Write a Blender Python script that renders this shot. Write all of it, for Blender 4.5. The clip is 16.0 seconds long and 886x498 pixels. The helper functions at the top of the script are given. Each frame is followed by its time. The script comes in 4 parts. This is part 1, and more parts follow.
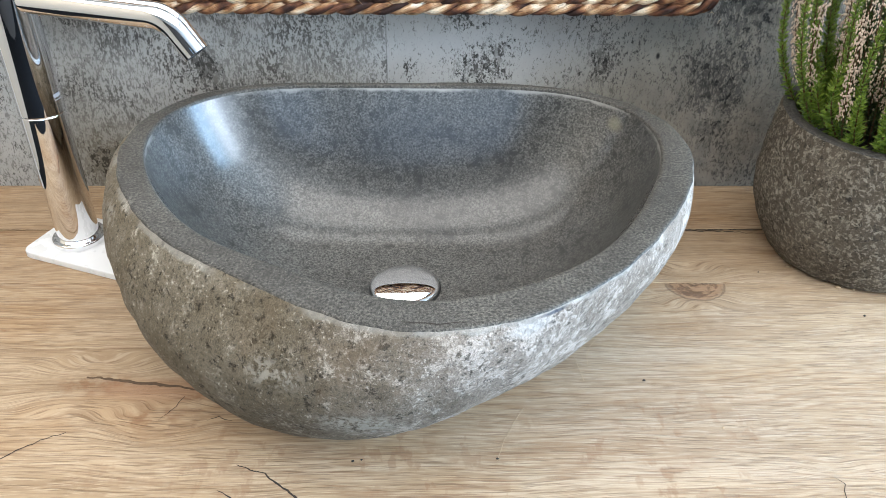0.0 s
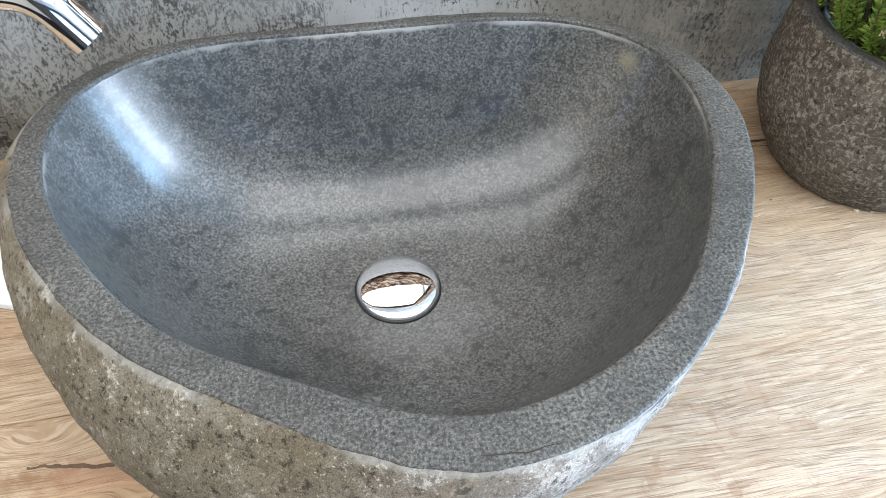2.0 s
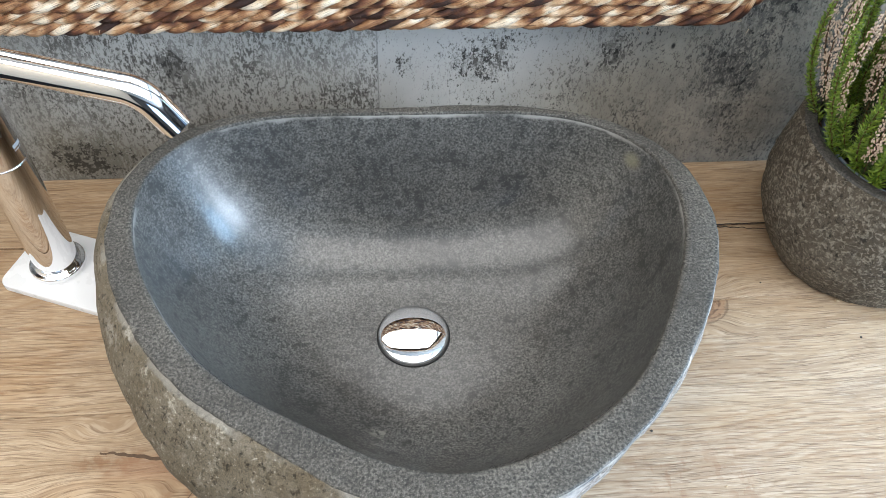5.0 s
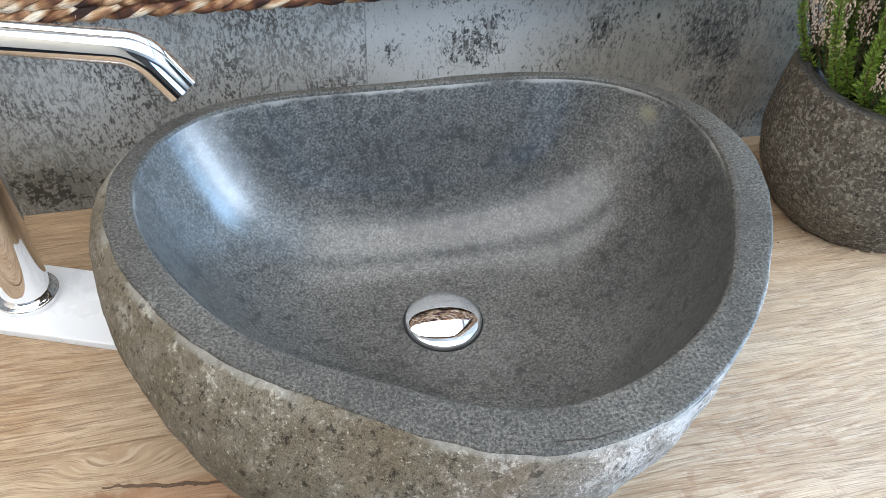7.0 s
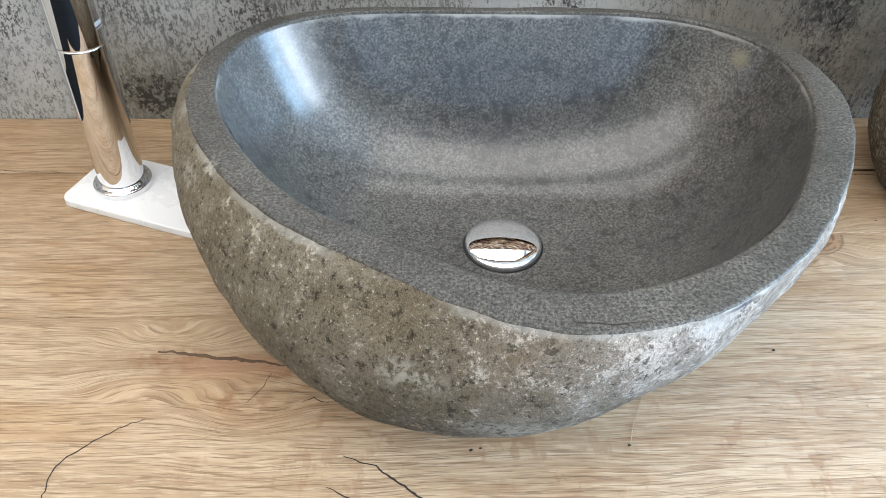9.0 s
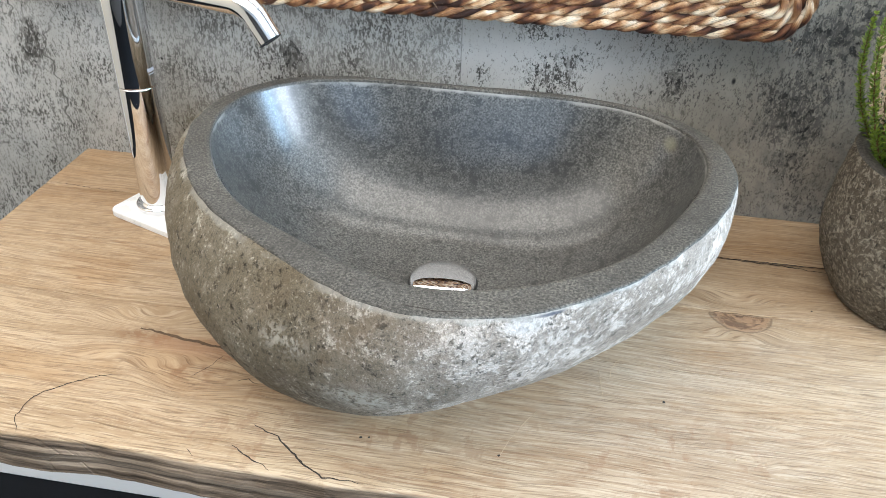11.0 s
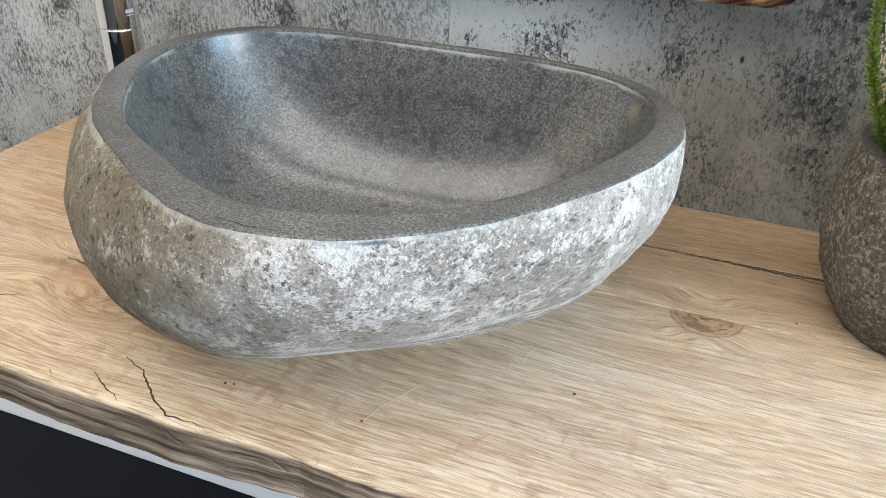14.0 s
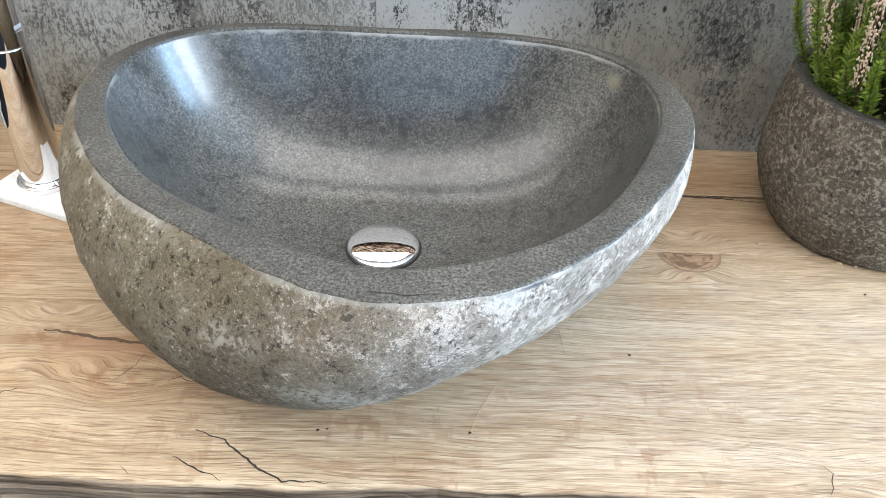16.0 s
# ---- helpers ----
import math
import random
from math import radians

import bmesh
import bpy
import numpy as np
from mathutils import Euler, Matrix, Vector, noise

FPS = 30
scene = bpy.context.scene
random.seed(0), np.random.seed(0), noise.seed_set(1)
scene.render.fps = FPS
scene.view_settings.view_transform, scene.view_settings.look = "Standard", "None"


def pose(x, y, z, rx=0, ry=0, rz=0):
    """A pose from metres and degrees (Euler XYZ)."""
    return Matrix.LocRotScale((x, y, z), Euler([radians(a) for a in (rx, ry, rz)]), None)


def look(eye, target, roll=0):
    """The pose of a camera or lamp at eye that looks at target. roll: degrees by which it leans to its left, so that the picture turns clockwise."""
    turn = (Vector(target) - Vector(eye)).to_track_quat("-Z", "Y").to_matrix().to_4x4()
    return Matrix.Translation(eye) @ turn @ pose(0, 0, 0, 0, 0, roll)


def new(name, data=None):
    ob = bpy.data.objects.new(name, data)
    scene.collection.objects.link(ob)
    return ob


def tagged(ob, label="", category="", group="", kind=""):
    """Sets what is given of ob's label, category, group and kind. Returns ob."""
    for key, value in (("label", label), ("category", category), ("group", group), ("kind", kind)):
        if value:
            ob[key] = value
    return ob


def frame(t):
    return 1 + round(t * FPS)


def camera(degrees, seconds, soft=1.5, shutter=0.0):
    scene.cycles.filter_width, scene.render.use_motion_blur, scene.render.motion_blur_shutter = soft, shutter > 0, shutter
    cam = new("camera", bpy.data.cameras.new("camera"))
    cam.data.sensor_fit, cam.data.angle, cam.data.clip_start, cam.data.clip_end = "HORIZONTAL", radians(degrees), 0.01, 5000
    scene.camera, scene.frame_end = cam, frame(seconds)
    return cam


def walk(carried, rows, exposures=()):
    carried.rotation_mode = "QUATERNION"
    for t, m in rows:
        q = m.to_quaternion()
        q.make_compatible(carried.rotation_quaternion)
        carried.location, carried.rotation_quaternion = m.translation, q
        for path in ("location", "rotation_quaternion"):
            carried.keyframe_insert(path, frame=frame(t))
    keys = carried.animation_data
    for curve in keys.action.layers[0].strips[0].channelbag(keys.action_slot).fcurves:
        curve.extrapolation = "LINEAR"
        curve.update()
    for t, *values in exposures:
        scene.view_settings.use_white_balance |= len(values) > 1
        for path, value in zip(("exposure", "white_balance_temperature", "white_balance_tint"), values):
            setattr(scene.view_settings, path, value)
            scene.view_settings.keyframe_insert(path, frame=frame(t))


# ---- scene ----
cam = camera(58.4, 16.0, soft=0.6)
PATH = [
    (0, (-0.005, 0.027, 0.516), (0.028, 1.678, -0.613), 0.6),
    (0.5, (-0.022, 0.076, 0.523), (0.032, 1.661, -0.695), 0.8),
    (1, (-0.057, 0.145, 0.528), (0.084, 1.643, -0.79), 1.2),
    (1.5, (-0.074, 0.204, 0.548), (0.164, 1.593, -0.871), 1.6),
    (2, (-0.09, 0.25, 0.553), (0.215, 1.544, -0.941), 2.3),
    (2.5, (-0.096, 0.292, 0.56), (0.194, 1.496, -1.01), 2.8),
    (3, (-0.064, 0.287, 0.594), (0.145, 1.392, -1.059), 3.6),
    (3.5, (-0.053, 0.274, 0.616), (0.097, 1.341, -1.069), 4.2),
    (4, (-0.053, 0.265, 0.648), (0.061, 1.376, -1.011), 3.9),
    (4.5, (-0.051, 0.242, 0.691), (0.062, 1.449, -0.9), 3.4),
    (4.7, (-0.051, 0.236, 0.695), (0.069, 1.469, -0.875), 3.2),
    (6.8, (-0.143, 0.201, 0.581), (0.212, 1.625, -0.778), 2.5),
    (7, (-0.151, 0.194, 0.566), (0.209, 1.623, -0.786), 2.4),
    (7.5, (-0.171, 0.176, 0.525), (0.196, 1.601, -0.829), 2.5),
    (8, (-0.177, 0.162, 0.509), (0.174, 1.575, -0.862), 2.5),
    (8.2, (-0.174, 0.159, 0.505), (0.137, 1.57, -0.878), 2.4),
    (10.3, (0.012, 0.014, 0.52), (-0.162, 1.639, -0.633), 1.8),
    (10.5, (0.02, -0.002, 0.525), (-0.152, 1.635, -0.611), 1.9),
    (11, (0.068, 0.006, 0.518), (-0.18, 1.652, -0.591), 1.7),
    (11.5, (0.15, 0.024, 0.513), (-0.24, 1.645, -0.592), 1.2),
    (12, (0.206, 0.04, 0.507), (-0.3, 1.651, -0.564), 0.8),
    (12.5, (0.241, 0.064, 0.49), (-0.338, 1.674, -0.546), 0.7),
    (13, (0.263, 0.072, 0.459), (-0.343, 1.681, -0.563), 0.9),
    (13.5, (0.271, 0.072, 0.422), (-0.339, 1.676, -0.604), 1.0),
    (14, (0.262, 0.074, 0.424), (-0.336, 1.679, -0.609), 1.3),
    (14.5, (0.216, 0.076, 0.446), (-0.263, 1.722, -0.585), 3.2),
    (15, (0.133, 0.065, 0.453), (-0.18, 1.728, -0.612), 3.7),
    (15.5, (0.051, 0.059, 0.474), (-0.059, 1.704, -0.658), 3.5),
    (16, (0.013, 0.068, 0.501), (0.049, 1.642, -0.733), 2.9),
]
EXPOSURES = [
    (0.0, -0.10, 6350, 10), (1.5, 0.08, 6150, 10), (2.5, 0.12, 6050, 10), (3.5, 0.18, 6300, 10), (4.5, -0.16, 6300, 10),
    (7.0, -0.10, 6050, 10), (8.0, -0.15, 6150, 10), (10.5, 0.0, 6550, 10), (12.5, -0.08, 6500, 10), (14.5, -0.02, 6550, 10), (16.0, 0.07, 6400, 10),
]
walk(cam, [(t, look(eye, target, roll)) for t, eye, target, roll in PATH], EXPOSURES)

# ---- light ----
world = bpy.data.worlds.new("daylight")
scene.world = world
world.use_nodes = True
wnt = world.node_tree
sky = wnt.nodes.new("ShaderNodeTexSky")
sky.sky_type, sky.sun_disc = "NISHITA", False
sky.sun_elevation, sky.sun_rotation = radians(38), radians(150)
wnt.links.new(sky.outputs[0], wnt.nodes["Background"].inputs[0])
wnt.nodes["Background"].inputs[1].default_value = 0.12


def area_lamp(name, at, target, w, h, watts, colour, shape="RECTANGLE"):
    data = bpy.data.lights.new(name, "AREA")
    data.shape, data.size, data.size_y, data.energy, data.color = shape, w, h, watts, colour
    ob = new(name, data)
    ob.matrix_world = look(at, target)
    return ob


# Sky light through windows beside and behind the camera, and added overhead fill.
area_lamp("side_window_light", (2.17, -0.47, 0.68), (0.0, -0.47, 0.63), 0.76, 1.45, 98, (0.72, 0.85, 1.0))
area_lamp("side_window_light", (2.17, 0.42, 0.55), (0.0, 0.55, 0.2), 0.6, 1.2, 66, (0.42, 0.69, 1.0))
# Weak extra fill further along this side; no window is known there.
area_lamp("side_window_light", (2.17, -1.485, 0.68), (0.0, -1.2, 0.3), 1.0, 1.42, 26, (0.72, 0.86, 1.0))
area_lamp("window_light", (0.20, -2.37, 0.65), (0.20, 0.0, 0.5), 1.4, 1.0, 11, (0.36, 0.62, 1.0))
# Added lamp standing in for a bright ceiling; no roof window is known.
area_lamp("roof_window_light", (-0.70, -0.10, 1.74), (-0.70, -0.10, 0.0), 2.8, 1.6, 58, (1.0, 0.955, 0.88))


# ---- materials ----
class Nodes:
    """A small builder of node materials; textures run in object coordinates, in metres."""

    def __init__(self, name):
        self.mat = bpy.data.materials.new(name)
        self.mat.use_nodes = True
        self.nt = self.mat.node_tree
        self.bsdf = self.nt.nodes["Principled BSDF"]
        self.co = self.nt.nodes.new("ShaderNodeTexCoord").outputs["Object"]

    def link(self, value, socket):
        if isinstance(value, bpy.types.NodeSocket):
            self.nt.links.new(value, socket)
        elif isinstance(value, (tuple, list)) and len(value) == 3 and socket.type == "RGBA":
            socket.default_value = (*value, 1)
        else:
            socket.default_value = value

    def scaled(self, sx, sy, sz, vec=None, turn=0.0, shift=(0, 0, 0)):
        n = self.nt.nodes.new("ShaderNodeMapping")
        self.link(vec or self.co, n.inputs["Vector"])
        n.inputs["Scale"].default_value = (sx, sy, sz)
        n.inputs["Rotation"].default_value = (0, 0, turn)
        n.inputs["Location"].default_value = shift
        return n.outputs[0]

    def noise(self, scale, detail=4.0, rough=0.55, vec=None, distort=0.0, colour=False):
        n = self.nt.nodes.new("ShaderNodeTexNoise")
        self.link(vec or self.co, n.inputs["Vector"])
        n.inputs["Scale"].default_value, n.inputs["Detail"].default_value = scale, detail
        n.inputs["Roughness"].default_value, n.inputs["Distortion"].default_value = rough, distort
        return n.outputs["Color" if colour else "Fac"]

    def cells(self, scale, vec=None, feature="F1", out="Distance"):
        n = self.nt.nodes.new("ShaderNodeTexVoronoi")
        n.feature = feature
        self.link(vec or self.co, n.inputs["Vector"])
        n.inputs["Scale"].default_value = scale
        return n.outputs[out]

    def ramp(self, fac, *stops):
        n = self.nt.nodes.new("ShaderNodeValToRGB")
        self.link(fac, n.inputs[0])
        el = n.color_ramp.elements
        while len(el) < len(stops):
            el.new(0.5)
        for e, (pos, col) in zip(el, stops):
            e.position = pos
            e.color = (*col, 1) if isinstance(col, tuple) else (col, col, col, 1)
        return n.outputs[0]

    def step(self, fac, lo, hi, a=0.0, b=1.0):
        n = self.nt.nodes.new("ShaderNodeMapRange")
        n.interpolation_type = "SMOOTHSTEP"
        self.link(fac, n.inputs[0])
        for i, v in enumerate((lo, hi, a, b)):
            n.inputs[1 + i].default_value = v
        return n.outputs[0]

    def math(self, op, a, b=0.0):
        n = self.nt.nodes.new("ShaderNodeMath")
        n.operation = op
        self.link(a, n.inputs[0]), self.link(b, n.inputs[1])
        return n.outputs[0]

    def mix(self, fac, a, b, blend="MIX"):
        n = self.nt.nodes.new("ShaderNodeMix")
        n.data_type, n.blend_type = "RGBA", blend
        self.link(fac, n.inputs[0]), self.link(a, n.inputs[6]), self.link(b, n.inputs[7])
        return n.outputs[2]

    def vec(self, op, a, b):
        n = self.nt.nodes.new("ShaderNodeVectorMath")
        n.operation = op
        self.link(a, n.inputs[0]), self.link(b, n.inputs[1])
        return n.outputs["Value" if op in ("LENGTH", "DOT_PRODUCT", "DISTANCE") else "Vector"]

    def split(self, axis, vec=None):
        n = self.nt.nodes.new("ShaderNodeSeparateXYZ")
        self.link(vec or self.co, n.inputs[0])
        return n.outputs[axis]

    def join(self, x, y, z):
        n = self.nt.nodes.new("ShaderNodeCombineXYZ")
        for i, v in enumerate((x, y, z)):
            self.link(v, n.inputs[i])
        return n.outputs[0]

    def blob(self, at, size, vec=None):
        """1 at the middle of a soft stain, 0 outside."""
        d = self.vec("SUBTRACT", vec or self.co, at)
        d = self.vec("DIVIDE", d, size)
        return self.step(self.vec("LENGTH", d, (0, 0, 0)), 0.25, 1.0, 1.0, 0.0)

    def random(self):
        return self.nt.nodes.new("ShaderNodeObjectInfo").outputs["Random"]

    def done(self, colour, rough=0.6, metal=0.0, bump=None, strength=0.3, depth=0.001, spec=0.5):
        b = self.bsdf
        self.link(colour, b.inputs["Base Color"]), self.link(rough, b.inputs["Roughness"])
        b.inputs["Metallic"].default_value = metal
        b.inputs["Specular IOR Level"].default_value = spec
        if bump is not None:
            n = self.nt.nodes.new("ShaderNodeBump")
            n.inputs["Strength"].default_value, n.inputs["Distance"].default_value = strength, depth
            self.link(bump, n.inputs["Height"])
            self.link(n.outputs[0], b.inputs["Normal"])
        return self.mat


def concrete_paper():
    """Grey distressed concrete, dark flaked patches; warmer, plainer and painted shadier towards one end."""
    m = Nodes("distressed_concrete")
    warp = m.vec("MULTIPLY", m.vec("SUBTRACT", m.noise(7, 3, colour=True), (0.5, 0.5, 0.5)), (0.05, 0.05, 0.05))
    p = m.vec("ADD", m.co, warp)
    base = m.ramp(m.noise(5, 6, 0.6, p), (0.3, (0.29, 0.278, 0.25)), (0.5, (0.40, 0.388, 0.355)), (0.7, (0.52, 0.505, 0.47)))
    # Warmer print, also darkened for the shade by pot and basin.
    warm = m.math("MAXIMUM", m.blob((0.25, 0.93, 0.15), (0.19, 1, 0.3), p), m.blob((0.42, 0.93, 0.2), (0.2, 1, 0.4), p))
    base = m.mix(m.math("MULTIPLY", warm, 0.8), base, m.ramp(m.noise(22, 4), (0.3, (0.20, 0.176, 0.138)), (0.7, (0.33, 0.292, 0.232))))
    # Shade of the plant and pot, painted into the wall colour.
    plant_shade = m.math("ADD", m.blob((0.38, 0.93, 0.0), (0.30, 1, 0.22), p), m.blob((0.44, 0.93, 0.2), (0.17, 1, 0.34), p))
    base = m.mix(m.math("MULTIPLY", m.math("MINIMUM", plant_shade, 1.0), 0.5), base, m.mix(m.step(m.noise(30, 5, 0.75, p), 0.35, 0.65), (0.09, 0.076, 0.058), (0.28, 0.235, 0.175)))
    pale = m.math("ADD", m.blob((0.12, 0.93, 0.2), (0.16, 1, 0.1), p), m.blob((-0.03, 0.93, 0.16), (0.1, 1, 0.07), p))
    base = m.mix(m.math("MULTIPLY", m.math("MINIMUM", pale, 1.0), 0.5), base, (0.5, 0.49, 0.47))
    bare = m.step(m.math("ADD", m.split(0), m.math("MULTIPLY", m.noise(6, 3), 0.2)), -0.48, -0.32, 0.5, 0.0)
    base = m.mix(bare, base, m.ramp(m.noise(9, 5, 0.65, m.scaled(1.4, 1, 0.8)), (0.35, (0.40, 0.39, 0.355)), (0.6, (0.62, 0.605, 0.57))))
    # Flakes: fine upright dashes on one sheet, sparse larger chips on the next, thick inside the stains.
    q = m.scaled(1.25, 1, 0.75)
    dash = m.math("ADD", m.math("MULTIPLY", m.noise(140, 8, 0.78, m.scaled(1.7, 1, 0.7)), 0.55), m.math("MULTIPLY", m.noise(420, 6, 0.72, q), 0.45))
    chip = m.noise(150, 7, 0.76, m.scaled(1.2, 1, 0.9))
    where = m.noise(14, 4, 0.6)
    west = m.math("MULTIPLY", m.step(m.split(0), -0.057, -0.055, 1.0, 0.0), m.step(m.split(0), -0.55, -0.42, 0.75, 1.0))
    stains = m.blob((0.062, 0.93, 0.163), (0.05, 1, 0.045))
    for x, z, rx, rz in ((0.345, 0.15, 0.055, 0.07), (0.36, 0.23, 0.06, 0.05), (0.345, 0.075, 0.035, 0.03), (-0.39, 0.03, 0.07, 0.045),
                         (-0.63, 0.15, 0.03, 0.05), (0.2, 0.165, 0.02, 0.04), (0.04, 0.225, 0.05, 0.03),
                         (-0.03, 0.155, 0.018, 0.02), (0.42, 0.3, 0.12, 0.12), (-0.27, 0.165, 0.025, 0.03), (-0.33, 0.02, 0.05, 0.03), (-0.52, 0.26, 0.05, 0.05)):
        stains = m.math("MAXIMUM", stains, m.blob((x, 0.93, z), (rx, 1, rz)))
    drift = m.math("MULTIPLY", m.math("SUBTRACT", where, 0.5), 0.26)
    level = m.math("ADD", m.math("MULTIPLY", stains, 0.10), drift)
    hot = m.step(m.math("ADD", chip, level), 0.612, 0.632)
    bias = m.math("ADD", m.math("MULTIPLY", west, 0.055), m.math("MULTIPLY", m.math("MAXIMUM", warm, m.math("MINIMUM", plant_shade, 1.0)), 0.03))
    hot2 = m.step(m.math("ADD", dash, m.math("ADD", m.math("MULTIPLY", level, 0.55), bias)), 0.535, 0.59)
    col = m.mix(m.math("MULTIPLY", hot2, m.step(m.noise(18, 3), 0.35, 0.65, 0.5, 0.95)), base, (0.07, 0.064, 0.055))
    col = m.mix(m.math("MULTIPLY", hot, 0.9), col, m.ramp(m.noise(60, 3), (0.35, (0.018, 0.017, 0.015)), (0.65, (0.075, 0.07, 0.06))))
    moss = m.math("MULTIPLY", m.blob((-0.39, 0.93, 0.03), (0.13, 1, 0.09)), 0.6)
    col = m.mix(moss, col, m.mix(hot, (0.21, 0.19, 0.145), (0.06, 0.05, 0.035)))
    # Hair cracks that wander down the bare end of the wall.
    wander = m.math("ADD", m.split(0), m.math("MULTIPLY", m.math("SUBTRACT", m.noise(1.0, 4, 0.6, m.scaled(4, 1, 13)), 0.5), 0.16))
    for cx, cz, rz in ((-0.60, 0.10, 0.13), (-0.66, 0.24, 0.12), (-0.53, 0.30, 0.1)):
        hair = m.step(m.math("ABSOLUTE", m.math("SUBTRACT", wander, cx)), 0.0006, 0.0020, 0.75, 0.0)
        col = m.mix(m.math("MULTIPLY", hair, m.blob((cx, 0.93, cz), (0.2, 1, rz))), col, (0.06, 0.055, 0.048))
    seam = m.step(m.math("ABSOLUTE", m.math("ADD", m.split(0), 0.056)), 0.0004, 0.0011, 0.45, 0.0)
    col = m.mix(seam, col, (0.1, 0.1, 0.1))
    spot = m.blob((0.266, 0.93, 0.176), (0.0035, 1, 0.006))
    col = m.mix(spot, col, (0.03, 0.028, 0.025))
    return m.done(col, m.ramp(hot, (0.0, 0.7), (1.0, 0.9)), bump=m.math("SUBTRACT", m.noise(120, 4), m.math("MULTIPLY", hot, 0.6)), strength=0.3, depth=0.0015, spec=0.25)


def oak():
    m = Nodes("oiled_oak")
    x, y = m.split(0), m.split(1)
    rnd = m.random()
    off = m.math("MULTIPLY", rnd, 7.0)
    # Grain lines bend round the knots.
    bend = m.math("MULTIPLY", m.math("SUBTRACT", m.noise(1.0, 2, 0.5, m.scaled(3.0, 9, 1)), 0.5), 0.035)
    for kx, ky, sx, sy, amp in ((0.283, 0.712, 0.07, 0.05, 0.016), (-0.315, 0.562, 0.09, 0.05, 0.02), (-0.24, 0.525, 0.07, 0.05, -0.016), (0.33, 0.445, 0.05, 0.03, 0.01)):
        side = m.math("MULTIPLY", m.math("SUBTRACT", y, ky), amp / 0.02)
        bend = m.math("ADD", bend, m.math("MULTIPLY", m.blob((kx, ky, 0), (sx, sy, 1)), m.math("MULTIPLY", side, 0.95)))
    gy = m.math("ADD", y, bend)
    g = m.join(m.math("ADD", x, off), gy, m.math("MULTIPLY", rnd, 3.0))
    broad = m.noise(1.0, 4, 0.6, m.scaled(2.6, 34, 1, g))
    rings = m.noise(1.0, 3, 0.65, m.scaled(9, 320, 1, g))
    swirl = m.noise(1.0, 2, 0.5, m.scaled(3.2, 9.0, 1, g))
    figure = m.math("SINE", m.math("ADD", m.math("MULTIPLY", gy, 780.0), m.math("MULTIPLY", swirl, 70.0)))
    shown = m.step(m.noise(1.0, 3, 0.6, m.scaled(4.5, 14, 1, g)), 0.40, 0.62)
    fibre = m.noise(1.0, 3, 0.7, m.scaled(34, 640, 1, g))
    pores = m.noise(1.0, 2, 0.5, m.scaled(36, 1050, 1, g))
    col = m.ramp(broad, (0.30, (0.36, 0.25, 0.150)), (0.5, (0.47, 0.345, 0.222)), (0.70, (0.57, 0.44, 0.305)))
    col = m.mix(m.step(rings, 0.48, 0.60, 0.0, 0.46), col, (0.30, 0.20, 0.125))
    col = m.mix(m.math("MULTIPLY", m.step(figure, 0.0, 1.0, 0.0, 0.5), shown), col, (0.33, 0.20, 0.11))
    col = m.mix(m.step(fibre, 0.5, 0.64, 0.0, 0.5), col, (0.62, 0.50, 0.36))
    col = m.mix(m.step(pores, 0.52, 0.62, 0.0, 0.62), col, (0.225, 0.14, 0.078))
    tea = m.step(m.noise(1.0, 5, 0.65, m.scaled(5, 15, 1, g)), 0.50, 0.68, 0.0, 0.5)
    col = m.mix(tea, col, m.mix(1.0, col, (0.80, 0.66, 0.50), "MULTIPLY"))
    # Limed, paler wear at the front; brown shade painted in towards the wall.
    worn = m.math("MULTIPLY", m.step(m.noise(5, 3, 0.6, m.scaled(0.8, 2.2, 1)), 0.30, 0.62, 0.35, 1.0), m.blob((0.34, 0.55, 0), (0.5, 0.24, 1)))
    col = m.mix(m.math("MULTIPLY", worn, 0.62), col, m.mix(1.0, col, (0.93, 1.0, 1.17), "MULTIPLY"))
    wall_shade = m.step(y, 0.66, 0.84)
    col = m.mix(m.math("MULTIPLY", wall_shade, 0.3), col, m.mix(1.0, col, (0.78, 0.62, 0.45), "MULTIPLY"))
    # Brown saw-marks across the grain near the front edge.
    marks = m.step(m.noise(1.0, 3, 0.6, m.scaled(75, 38, 1, turn=0.35)), 0.53, 0.60)
    marks = m.math("MULTIPLY", marks, m.math("MULTIPLY", m.blob((0.06, 0.47, 0), (0.5, 0.13, 1)), m.step(m.noise(14, 2), 0.45, 0.6)))
    col = m.mix(m.math("MULTIPLY", marks, 0.42), col, (0.27, 0.14, 0.075))
    sawn = m.step(m.noise(1.0, 3, 0.6, m.scaled(12, 430, 1)), 0.47, 0.58)
    sawn = m.math("MULTIPLY", sawn, m.math("MULTIPLY", m.blob((0.02, 0.452, 0), (0.36, 0.085, 1)), m.step(m.noise(11, 3), 0.38, 0.56)))
    col = m.mix(m.math("MULTIPLY", sawn, 0.55), col, (0.27, 0.15, 0.08))
    # Knots: a half-round dark one and two burrs.
    kd = m.vec("LENGTH", m.vec("DIVIDE", m.vec("SUBTRACT", m.co, (0.283, 0.714, 0)), (0.033, 0.030, 1)), (0, 0, 0))
    kd = m.math("ADD", kd, m.math("MULTIPLY", m.math("SUBTRACT", m.noise(110, 3), 0.5), 0.22))
    inside = m.math("MULTIPLY", m.step(kd, 0.82, 1.0, 1.0, 0.0), m.step(y, 0.7125, 0.7145, 1.0, 0.0))
    kcol = m.ramp(m.noise(1.0, 3, 0.6, m.join(m.math("MULTIPLY", kd, 5.0), m.math("MULTIPLY", x, 60.0), m.math("MULTIPLY", y, 90.0))), (0.42, (0.11, 0.052, 0.028)), (0.56, (0.36, 0.215, 0.125)))
